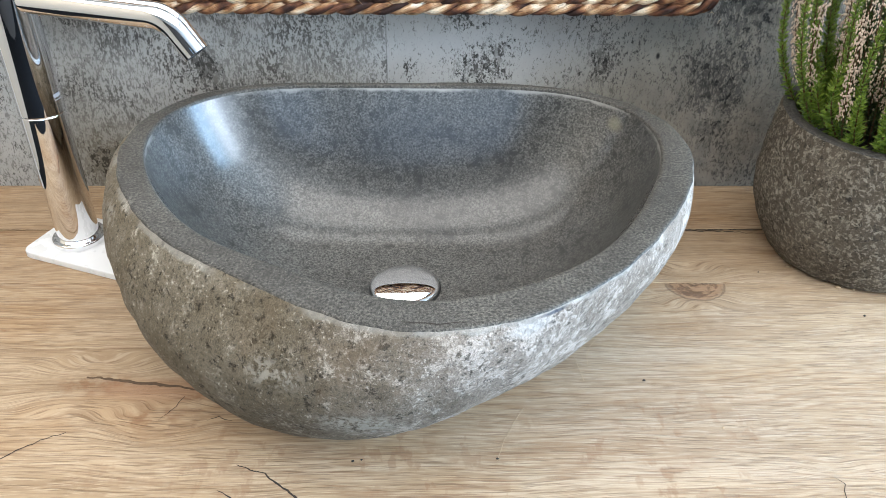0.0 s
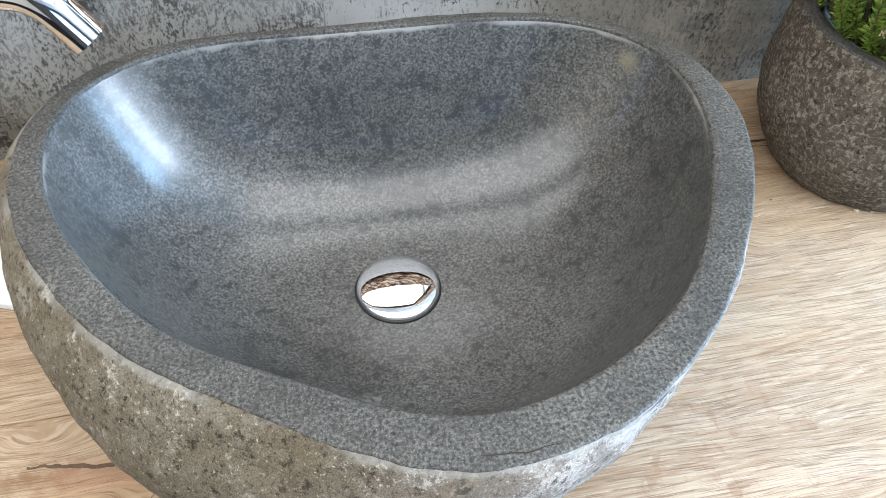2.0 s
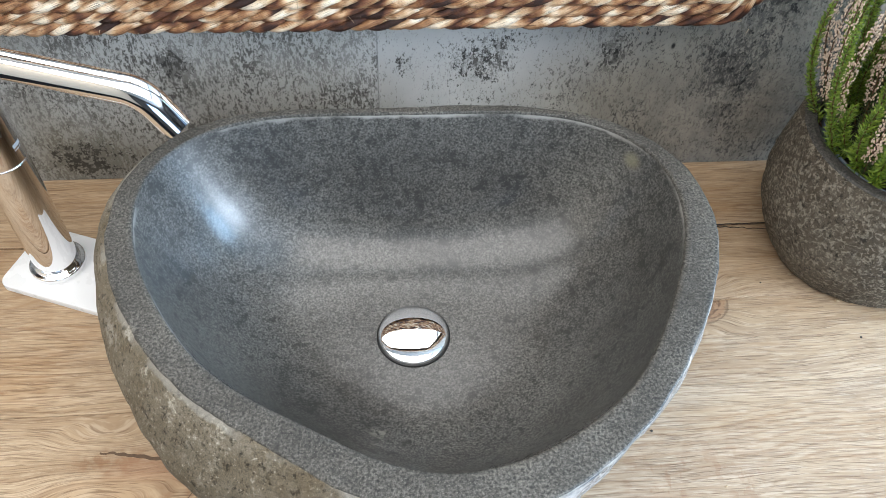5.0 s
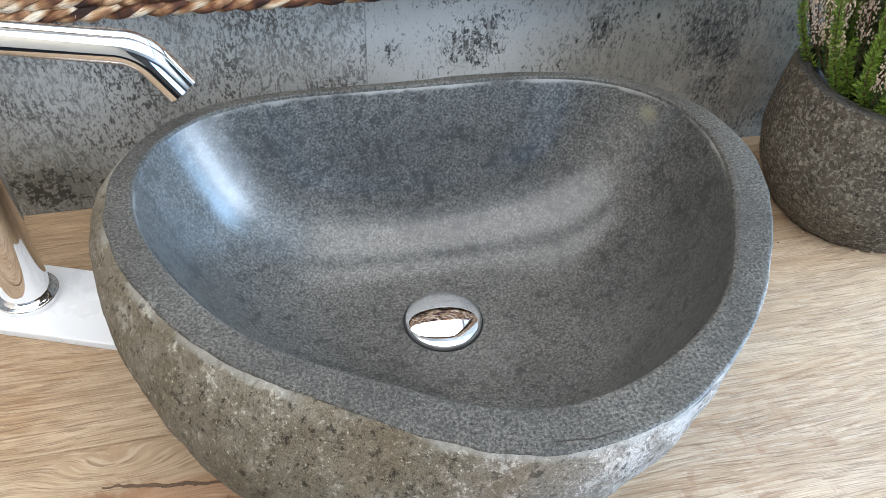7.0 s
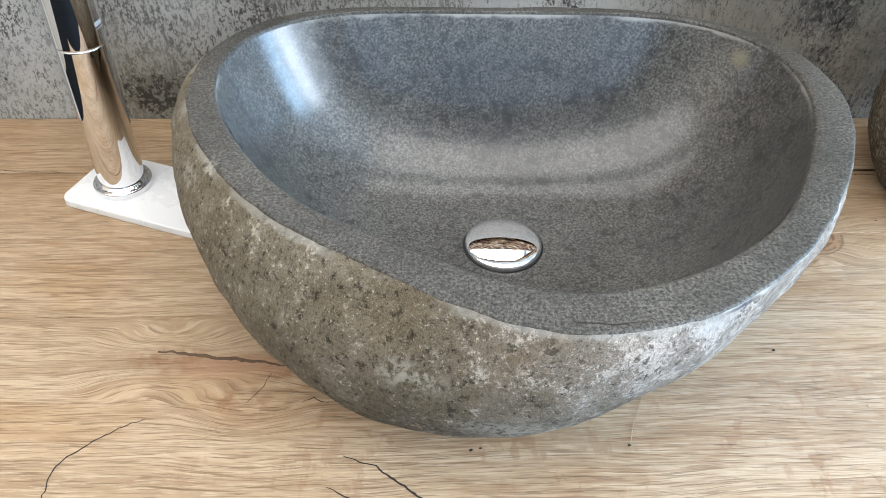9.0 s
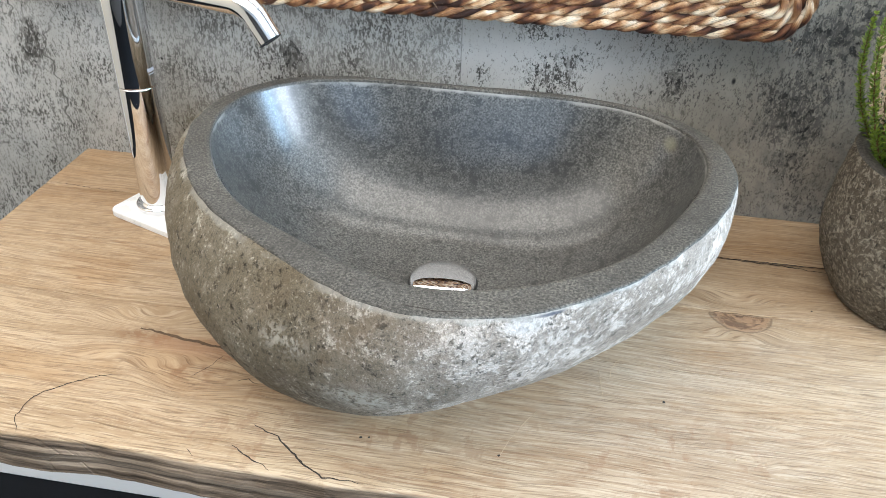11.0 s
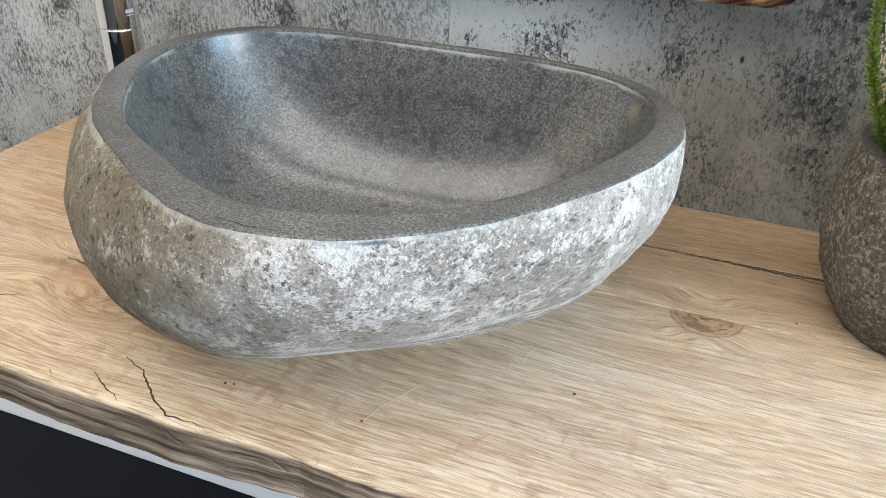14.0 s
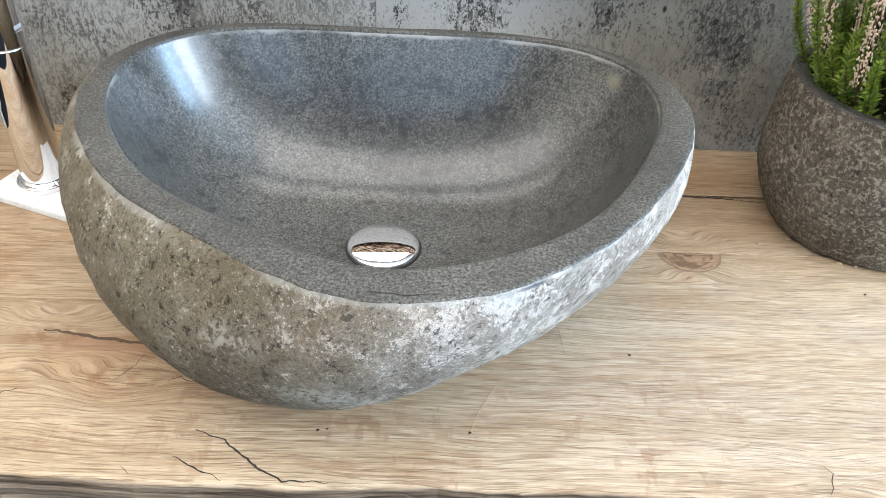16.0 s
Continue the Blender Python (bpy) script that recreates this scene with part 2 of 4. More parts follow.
    col = m.mix(m.math("MULTIPLY", inside, 0.8), col, kcol)
    ringk = m.math("MULTIPLY", m.math("MULTIPLY", m.step(kd, 0.90, 0.96), m.step(kd, 0.97, 1.03, 1.0, 0.0)), m.step(y, 0.7125, 0.7145, 1.0, 0.0))
    col = m.mix(m.math("MULTIPLY", ringk, 0.5), col, (0.07, 0.036, 0.02))
    for kx, ky, sx, sy in ((-0.31, 0.562, 0.05, 0.022), (-0.25, 0.52, 0.04, 0.022), (-0.428, 0.64, 0.009, 0.005), (-0.2, 0.545, 0.05, 0.012)):
        burr = m.math("MULTIPLY", m.blob((kx, ky, 0), (sx, sy, 1)), m.step(m.noise(60, 3), 0.42, 0.62))
        col = m.mix(m.math("MULTIPLY", burr, 0.75), col, (0.27, 0.14, 0.068))
    tint = m.mix(rnd, (0.92, 0.93, 0.93), (1.05, 1.04, 1.01))
    col = m.mix(1.0, col, tint, "MULTIPLY")
    blush = m.math("MULTIPLY", m.blob((-0.25, 0.555, 0), (0.09, 0.02, 1)), 0.5)
    col = m.mix(blush, col, (0.42, 0.22, 0.12))
    # Bark-dark, rough-sawn front edge.
    side = m.step(m.split(2), -0.004, -0.0015, 1.0, 0.0)
    bark = m.ramp(m.noise(1.0, 5, 0.7, m.scaled(9, 30, 230)), (0.33, (0.025, 0.017, 0.011)), (0.47, (0.13, 0.093, 0.064)), (0.66, (0.36, 0.27, 0.19)))
    col = m.mix(m.math("MULTIPLY", side, m.step(y, 0.435, 0.44, 1.0, 0.0)), col, bark)
    h = m.math("ADD", m.math("MULTIPLY", fibre, 0.6), m.math("SUBTRACT", m.math("MULTIPLY", rings, 0.5), m.step(pores, 0.56, 0.70)))
    return m.done(col, m.ramp(broad, (0.3, 0.52), (0.7, 0.42)), bump=h, strength=0.6, depth=0.0008, spec=0.35)



def rough_stone(m, brown, grey, pale, dark, pale_bias):
    """River-stone skin: crust in two tones, ragged pale blotches, dark pits and fine grain."""
    warp = m.vec("MULTIPLY", m.vec("SUBTRACT", m.noise(40, 4, colour=True), (0.5, 0.5, 0.5)), (0.016, 0.016, 0.016))
    p = m.vec("ADD", m.co, warp)
    big = m.noise(10, 5, 0.65)
    patch = m.noise(50, 8, 0.70, p)
    mid = m.noise(95, 7, 0.75, p)
    fine = m.noise(330, 5, 0.75)
    micro = m.noise(1100, 2, 0.6)
    col = m.mix(m.step(big, 0.38, 0.60), brown, grey)
    col = m.mix(m.step(mid, 0.40, 0.62, 0.0, 0.45), col, grey)
    level = m.math("ADD", m.math("MULTIPLY", patch, 0.62), m.math("MULTIPLY", mid, 0.38))
    haze = m.step(m.math("ADD", level, pale_bias), 0.47, 0.60)
    col = m.mix(m.math("MULTIPLY", haze, 0.26), col, pale)
    blotch = m.step(m.math("ADD", m.math("ADD", m.math("MULTIPLY", level, 0.72), m.math("MULTIPLY", fine, 0.28)), pale_bias), 0.53, 0.575)
    col = m.mix(m.math("MULTIPLY", blotch, 0.72), col, pale)
    fleck = m.step(m.math("ADD", fine, m.math("MULTIPLY", pale_bias, 0.5)), 0.565, 0.635, 0.0, 0.7)
    col = m.mix(fleck, col, pale)
    pits = m.math("MAXIMUM", m.step(fine, 0.36, 0.44, 0.5, 0.0), m.step(m.noise(130, 6, 0.8), 0.38, 0.445, 0.8, 0.0))
    col = m.mix(pits, col, dark)
    col = m.mix(1.0, col, m.ramp(micro, (0.3, 0.62), (0.7, 1.36)), "MULTIPLY")
    return col, m.math("ADD", m.math("MULTIPLY", level, 1.3), m.math("ADD", m.math("MULTIPLY", fine, 0.5), m.math("MULTIPLY", pits, -0.25)))


def basin_skin():
    m = Nodes("river_stone_skin")
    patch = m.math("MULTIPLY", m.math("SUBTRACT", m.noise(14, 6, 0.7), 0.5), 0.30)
    # Greyer, paler stone to the east, with some window light put into the colour.
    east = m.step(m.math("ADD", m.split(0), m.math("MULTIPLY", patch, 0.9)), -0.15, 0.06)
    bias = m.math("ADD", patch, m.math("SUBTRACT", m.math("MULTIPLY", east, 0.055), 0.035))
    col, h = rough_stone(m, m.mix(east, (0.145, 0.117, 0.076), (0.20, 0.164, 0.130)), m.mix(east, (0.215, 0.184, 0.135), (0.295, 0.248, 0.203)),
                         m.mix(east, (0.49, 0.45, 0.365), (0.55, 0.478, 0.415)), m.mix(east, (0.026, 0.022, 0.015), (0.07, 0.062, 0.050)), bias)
    rust = m.math("MULTIPLY", m.blob((-0.07, 0.43, 0.15), (0.11, 0.1, 0.06)), m.step(m.noise(40, 4), 0.45, 0.65))
    col = m.mix(m.math("MULTIPLY", rust, 0.5), col, (0.17, 0.12, 0.07))
    # A chipped, paler line along the sawn edge, larger chips and a short pen mark.
    edge = m.math("MULTIPLY", m.step(m.math("ADD", m.split(2), m.math("MULTIPLY", m.noise(60, 3), 0.008)), 0.1815, 0.1845), m.step(m.noise(14, 3), 0.40, 0.52))
    col = m.mix(m.math("MULTIPLY", edge, 0.5), col, (0.38, 0.37, 0.33))
    for at, size in (((-0.252, 0.578, 0.181), (0.016, 0.016, 0.007)), ((-0.262, 0.60, 0.165), (0.02, 0.03, 0.012)), ((-0.275, 0.62, 0.13), (0.02, 0.03, 0.03)),
                     ((-0.11, 0.45, 0.135), (0.035, 0.05, 0.02)), ((-0.055, 0.42, 0.10), (0.045, 0.06, 0.022))):
        chip = m.math("MULTIPLY", m.blob(at, size), m.step(m.noise(160, 5, 0.72), 0.44, 0.56))
        col = m.mix(m.math("MULTIPLY", chip, 0.8), col, (0.50, 0.465, 0.395))
    col = m.mix(m.math("MULTIPLY", m.blob((0.062, 0.436, 0.174), (0.022, 0.03, 0.009)), 0.7), col, (0.56, 0.53, 0.49))
    col = m.mix(m.math("MULTIPLY", m.blob((0.078, 0.445, 0.1795), (0.016, 0.016, 0.0022)), 0.8), col, (0.06, 0.07, 0.10))
    # Pale bedding lines low on one side.
    lines = m.step(m.noise(1.0, 3, 0.6, m.scaled(7, 7, 130)), 0.54, 0.60)
    low = m.math("MULTIPLY", m.step(m.split(2), 0.015, 0.03), m.step(m.split(2), 0.055, 0.08, 1.0, 0.0))
    col = m.mix(m.math("MULTIPLY", m.math("MULTIPLY", lines, low), m.math("MULTIPLY", east, 0.8)), col, (0.60, 0.56, 0.50))
    return m.done(col, m.ramp(h, (0.3, 0.8), (0.9, 0.62)), bump=h, strength=0.85, depth=0.0026, spec=0.2)


def pot_skin():
    m = Nodes("dark_river_stone")
    bias = m.math("MULTIPLY", m.math("SUBTRACT", m.noise(20, 4, 0.6), 0.5), 0.06)
    col, h = rough_stone(m, (0.085, 0.069, 0.049), (0.125, 0.105, 0.077), (0.40, 0.35, 0.275), (0.016, 0.013, 0.010), m.math("ADD", bias, -0.045))
    squiggle = m.step(m.noise(240, 5, 0.7, m.vec("ADD", m.co, m.vec("MULTIPLY", m.noise(90, 3, colour=True), (0.01, 0.01, 0.01)))), 0.525, 0.575)
    col = m.mix(m.math("MULTIPLY", squiggle, 0.48), col, (0.43, 0.385, 0.305))
    return m.done(col, 0.8, bump=h, strength=0.9, depth=0.003, spec=0.25)


def ground_stone(name, rough_lo, rough_hi, base=(0.088, 0.089, 0.083), bump=0.15, spec=0.5):
    """Cut basalt: soft clouds, fine salt-and-pepper grain, sparse pale crystals and open pores."""
    m = Nodes(name)
    bowl = name == "polished_basalt"
    cloud = m.noise(9, 5, 0.62)
    col = m.mix(m.step(cloud, 0.3, 0.7), tuple(c * 0.72 for c in base), tuple(c * 1.3 for c in base))
    grain = m.noise(470, 4, 0.74)
    soft = m.noise(190, 5, 0.7)
    col = m.mix(1.0, col, m.ramp(grain, (0.38, 0.28), (0.5, 1.0), (0.62, 2.0)), "MULTIPLY")
    col = m.mix(m.step(soft, 0.33, 0.47, 0.65, 0.0), col, tuple(c * 0.25 for c in base))
    clump = m.step(m.math("ADD", m.noise(75, 7, 0.78), m.math("MULTIPLY", m.math("SUBTRACT", cloud, 0.5), -0.2)), 0.53, 0.60, 0.0, 0.85 if bowl else 0.35)
    col = m.mix(clump, col, tuple(c * 0.3 for c in base))
    # Pale crystals: a few of the cells of a fine mosaic.
    pick = m.vec("DOT_PRODUCT", m.cells(640, out="Color"), (1, 0, 0))
    crystal = m.math("MULTIPLY", m.step(m.cells(640), 0.14, 0.30, 1.0, 0.0), m.step(pick, 0.80 if bowl else 0.42, 0.9))
    col = m.mix(m.math("MULTIPLY", crystal, 0.6), col, tuple(3.4 * v for v in base))
    pick2 = m.vec("DOT_PRODUCT", m.cells(300, out="Color"), (0, 1, 0))
    pore = m.math("MULTIPLY", m.step(m.cells(300), 0.15, 0.36, 1.0, 0.0), m.step(m.math("ADD", pick2, m.math("MULTIPLY", m.math("SUBTRACT", m.noise(18, 3), 0.5), 0.9)), 0.80, 0.9))
    col = m.mix(m.math("MULTIPLY", pore, 0.85), col, (0.010, 0.010, 0.009))
    if name == "honed_basalt":
        col = m.mix(m.math("MULTIPLY", m.blob((-0.254, 0.582, 0.183), (0.010, 0.012, 0.008)), m.step(m.noise(160, 4, 0.7), 0.44, 0.58)), col, (0.34, 0.32, 0.28))
    if bowl:
        col = m.mix(m.math("MULTIPLY", m.blob((0.183, 0.764, 0.166), (0.012, 0.014, 0.011)), 0.6), col, (0.2, 0.18, 0.11))
        scuff = m.math("MULTIPLY", m.blob((-0.066, 0.551, 0.050), (0.017, 0.011, 0.008)), m.step(m.noise(140, 4, 0.7), 0.42, 0.58))
        col = m.mix(m.math("MULTIPLY", scuff, 0.7), col, (0.26, 0.25, 0.21))
        worn = m.step(m.math("ADD", m.split(2), m.math("MULTIPLY", m.noise(50, 3), 0.008)), 0.180, 0.1835)
        col = m.mix(m.math("MULTIPLY", worn, m.step(m.noise(9, 3), 0.4, 0.56)), col, (0.30, 0.29, 0.265))
        for q in ((-0.226, 0.703, 0.102), (-0.109, 0.788, 0.1)):
            col = m.mix(m.blob(q, (0.0024, 0.0024, 0.0024)), col, (0.01, 0.01, 0.01))
        m.bsdf.inputs["Coat Weight"].default_value, m.bsdf.inputs["Coat Roughness"].default_value = 0.95, 0.225
        m.bsdf.inputs["Coat IOR"].default_value = 1.52
    r = m.math("ADD", m.ramp(cloud, (0.3, rough_lo), (0.7, rough_hi)), m.math("MULTIPLY", m.math("SUBTRACT", grain, 0.5), 0.12))
    return m.done(col, r, bump=m.math("SUBTRACT", grain, m.math("MULTIPLY", pore, 0.8)), strength=bump, depth=0.0004, spec=spec)


def plain(name, colour, rough, metal=0.0, grain=0.06, scale=40, bump=0.0, spec=0.5):
    m = Nodes(name)
    n = m.noise(scale, 4)
    col = m.mix(n, tuple(max(0.0, c * (1 - grain)) for c in colour), tuple(c * (1 + grain) for c in colour))
    return m.done(col, m.ramp(n, (0.3, rough * 0.9), (0.7, min(1.0, rough * 1.1))), metal, bump=m.noise(scale * 6, 3) if bump else None, strength=bump, spec=spec)


def rope_fibre():
    m = Nodes("twisted_seagrass")
    uv = m.nt.nodes.new("ShaderNodeUVMap").outputs[0]
    # Each strand keeps its tone for a hand's width; dark fibres run along it.
    tone = m.noise(1.0, 2, 0.5, m.scaled(0.5, 0.35, 1, uv))
    blot = m.noise(1.0, 3, 0.6, m.scaled(1.3, 0.9, 1, uv))
    streak = m.noise(1.0, 3, 0.75, m.scaled(1.2, 20, 1, uv))
    tone = m.math("ADD", m.math("MULTIPLY", m.math("SUBTRACT", tone, 0.5), 2.3), 0.5)
    sum_ = m.math("ADD", m.math("MULTIPLY", tone, 0.55), m.math("ADD", m.math("MULTIPLY", blot, 0.25), m.math("MULTIPLY", streak, 0.2)))
    col = m.ramp(sum_, (0.35, (0.028, 0.010, 0.006)), (0.43, (0.14, 0.050, 0.022)), (0.51, (0.36, 0.18, 0.08)), (0.58, (0.62, 0.41, 0.24)), (0.67, (0.86, 0.72, 0.54)))
    col = m.mix(m.step(streak, 0.36, 0.46, 0.8, 0.0), col, (0.05, 0.020, 0.011))
    return m.done(col, 0.55, bump=streak, strength=0.9, depth=0.0015, spec=0.35)


def leaf_green(name, a, b):
    m = Nodes(name)
    island = m.nt.nodes.new("ShaderNodeNewGeometry").outputs["Random Per Island"]
    col = m.mix(island, a, b)
    col = m.mix(m.math("MULTIPLY", m.random(), 0.35), col, tuple(c * 0.45 for c in a))
    m.bsdf.inputs["Subsurface Weight"].default_value = 0.0
    return m.done(col, 0.5)


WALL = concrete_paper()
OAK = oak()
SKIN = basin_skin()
POTSKIN = pot_skin()
RIM = ground_stone("honed_basalt", 0.50, 0.60, (0.076, 0.071, 0.061), 0.3, 0.4)
BOWL = ground_stone("polished_basalt", 0.44, 0.54, (0.072, 0.070, 0.063), 0.10, 0.42)
POTRIM = ground_stone("sawn_basalt", 0.6, 0.7, (0.062, 0.056, 0.048), 0.3)
CHROME = plain("polished_chrome", (0.86, 0.86, 0.87), 0.025, 1.0, 0.01)
DARKSEAL = plain("black_rubber", (0.02, 0.02, 0.02), 0.5)
ACRYLIC = plain("white_enamel", (0.83, 0.83, 0.82), 0.28, 0.0, 0.02)
GREYPAINT = plain("grey_wall_paint", (0.065, 0.062, 0.06), 0.85, 0.0, 0.05, 8, 0.1)
BEIGEPAINT = plain("beige_wall_paint", (0.58, 0.48, 0.365), 0.85, 0.0, 0.05, 8, 0.1)
PAINT = plain("white_wall_paint", (0.80, 0.78, 0.75), 0.85, 0.0, 0.03, 8, 0.1)
SLATE = plain("black_slate", (0.008, 0.009, 0.011), 0.85, 0.0, 0.5, 25, 0.3, 0.12)
DARKWOOD = plain("dark_stained_wood", (0.10, 0.07, 0.05), 0.6, 0.0, 0.4, 30, 0.3)
SOIL = plain("potting_soil", (0.03, 0.024, 0.018), 0.95, 0.0, 0.5, 300, 0.8)
PLASTIC = plain("blue_grey_plastic", (0.16, 0.2, 0.26), 0.4)
ROPE = rope_fibre()
MIRROR = plain("mirror_silver", (0.9, 0.9, 0.9), 0.01, 1.0, 0.0)
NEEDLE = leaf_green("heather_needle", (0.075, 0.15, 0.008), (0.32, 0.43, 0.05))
# Same needles with the shade inside the bush put into their green.
NEEDLE_SHADED = leaf_green("heather_needle_shaded", (0.018, 0.036, 0.005), (0.09, 0.13, 0.02))
STEM = plain("brown_twig", (0.13, 0.07, 0.035), 0.8, 0.0, 0.3, 200)
BUD = plain("dry_heather_bud", (0.66, 0.50, 0.38), 0.7, 0.0, 0.35, 220)
BARKFILL = plain("brown_bark_fill", (0.13, 0.082, 0.05), 0.9, 0.0, 0.6, 300)
CRACK = plain("open_crack", (0.035, 0.026, 0.020), 0.9, 0.0, 0.5, 300)
STRAW = plain("dry_straw", (0.50, 0.37, 0.23), 0.7, 0.0, 0.2, 200)
CRUMB = plain("black_crumb", (0.03, 0.024, 0.02), 0.8)
INK = plain("etched_mark", (0.30, 0.30, 0.30), 0.6, 0.0, 0.05)
BLUEINK = plain("blue_pen", (0.10, 0.14, 0.24), 0.6)


# ---- building helpers ----
def mesh_ob(name, verts, faces, mat, parent=None, label="", smooth=True, uv=None):
    me = bpy.data.meshes.new(name)
    me.from_pydata([tuple(map(float, v)) for v in verts], [], faces)
    if uv is not None:
        layer = me.uv_layers.new(name="UVMap")
        flat = np.array([uv[i] for f in faces for i in f], dtype=np.float32)
        layer.data.foreach_set("uv", flat.ravel())
    if smooth:
        me.shade_smooth()
    me.materials.append(mat)
    me.update()
    ob = new(name, me)
    if parent is not None:
        ob.parent = parent
    return tagged(ob, label)


def part(name, bm, material, parent=None, label="", smooth=False):
    me = bpy.data.meshes.new(name)
    bm.to_mesh(me)
    bm.free()
    if smooth:
        me.shade_smooth()
    me.materials.append(material)
    ob = new(name, me)
    if parent is not None:
        ob.parent = parent
    return tagged(ob, label)


def base(name, at, label, category, group="", kind=""):
    """The Empty at a thing's foot; its parts keep their world places."""
    ob = new(name)
    ob.empty_display_size = 0.02
    ob.location = at
    tagged(ob, label, category, group, kind)
    return ob


def settle(ob):
    """Lets the parts, which are built in world places, hang from the thing's foot."""
    for child in ob.children:
        child.matrix_parent_inverse = Matrix.Translation(-Vector(ob.location))


def box(x0, x1, y0, y1, z0, z1, bevel=0.0, seg=2):
    bm = bmesh.new()
    bmesh.ops.create_cube(bm, size=1)
    bmesh.ops.transform(bm, matrix=Matrix.Translation(((x0 + x1) / 2, (y0 + y1) / 2, (z0 + z1) / 2)) @ Matrix.Diagonal((x1 - x0, y1 - y0, z1 - z0, 1)), verts=bm.verts)
    if bevel:
        bmesh.ops.bevel(bm, geom=bm.edges[:], offset=bevel, segments=seg, affect="EDGES", profile=0.5)
    return bm


def rings_mesh(rings, closed=True, cap_start=False, cap_end=False):
    """Vertices and faces of a skin over rings of equal length."""
    n, verts, faces = len(rings[0]), [], []
    for r in rings:
        verts.extend(r)
    for i in range(len(rings) - 1):
        for j in range(n if closed else n - 1):
            k = (j + 1) % n
            faces.append((i * n + j, i * n + k, (i + 1) * n + k, (i + 1) * n + j))
    if cap_start:
        faces.append(tuple(reversed(range(n))))
    if cap_end:
        faces.append(tuple(range((len(rings) - 1) * n, len(rings) * n)))
    return verts, faces


def tube(path, radii, n=10, cap=True):
    """Verts, faces and uv of a round tube along a path."""
    path = np.array(path, dtype=float)
    tang = np.gradient(path, axis=0)
    tang /= np.linalg.norm(tang, axis=1)[:, None]
    side = np.cross(tang[0], (0.3, 0.2, 0.93))
    if np.linalg.norm(side) < 1e-3:
        side = np.cross(tang[0], (1, 0, 0))
    rings, uv, run = [], [], 0.0
    radii = np.broadcast_to(np.asarray(radii, dtype=float), (len(path),))
    for i, (p, t) in enumerate(zip(path, tang)):
        side = side - t * (side @ t)
        side /= np.linalg.norm(side)
        up = np.cross(t, side)
        if i:
            run += np.linalg.norm(path[i] - path[i - 1])
        a = np.linspace(0, 2 * np.pi, n, endpoint=False)
        rings.append(p + radii[i] * (np.cos(a)[:, None] * side + np.sin(a)[:, None] * up))
        uv += [(run * 50, abs(j / n - 0.5) * 2) for j in range(n)]
    verts, faces = rings_mesh(rings, True, cap, cap)
    return verts, faces, uv


def lathe(profile, at=(0, 0, 0), n=48):
    a = np.linspace(0, 2 * np.pi, n, endpoint=False)
    full = [profile[0]]
    for (r0, z0), (r1, z1) in zip(profile[:-1], profile[1:]):
        d = math.hypot(r1 - r0, z1 - z0)
        if d > 0.004:
            # Holding rings near both ends keep the long sides straight in the light.
            full += [(r0 + (r1 - r0) * k, z0 + (z1 - z0) * k) for k in (0.0006 / d, 1 - 0.0006 / d)]
        full.append((r1, z1))
    profile = full
    rings = [np.stack([at[0] + r * np.cos(a), at[1] + r * np.sin(a), np.full(n, at[2] + z)], -1) for r, z in profile]
    return rings_mesh(rings, True, profile[0][0] > 1e-6, profile[-1][0] > 1e-6)


def fourier(th, c):
    out = np.full_like(th, c[0])
    for k in range(1, (len(c) - 1) // 2 + 1):
        out = out + c[2 * k - 1] * np.cos(k * th) + c[2 * k] * np.sin(k * th)
    return out


# ---- the room ----
FLOOR, CEIL = -0.745, 1.70
WEST, EAST, SOUTH, NORTH = -2.2, 2.2, -2.4, 0.93
tagged(part("floor", box(WEST, EAST, SOUTH, NORTH + 0.1, FLOOR - 0.1, FLOOR), SLATE), "black slate floor", "floor", kind="structure")
# The slabs leave a made-up hole for the overhead lamp.
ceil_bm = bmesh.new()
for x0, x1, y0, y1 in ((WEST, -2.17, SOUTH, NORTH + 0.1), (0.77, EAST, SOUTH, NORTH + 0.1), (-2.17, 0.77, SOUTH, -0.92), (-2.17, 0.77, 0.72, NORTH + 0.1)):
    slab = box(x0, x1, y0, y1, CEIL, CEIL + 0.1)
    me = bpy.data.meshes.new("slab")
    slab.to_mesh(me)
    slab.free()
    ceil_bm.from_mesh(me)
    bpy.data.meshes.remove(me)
tagged(part("ceiling", ceil_bm, PAINT), "white painted ceiling with an opening for the added overhead lamp", "ceiling", kind="structure")
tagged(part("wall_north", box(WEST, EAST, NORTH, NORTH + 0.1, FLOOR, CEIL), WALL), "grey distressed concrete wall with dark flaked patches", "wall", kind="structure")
tagged(part("wall_panel", box(WEST, -0.85, NORTH - 0.012, NORTH, -0.45, -0.088, 0.003), PAINT), "low white painted panel on the concrete wall", "wall panel", kind="structure")
tagged(part("baseboard", box(WEST, EAST, NORTH - 0.016, NORTH, FLOOR, FLOOR + 0.062, 0.003), PAINT), "white baseboard at the foot of the wall", "baseboard", kind="structure")
tagged(part("wall_west", box(WEST - 0.1, WEST, SOUTH, NORTH + 0.1, FLOOR, CEIL), BEIGEPAINT), "plain beige wall", "wall", kind="structure")


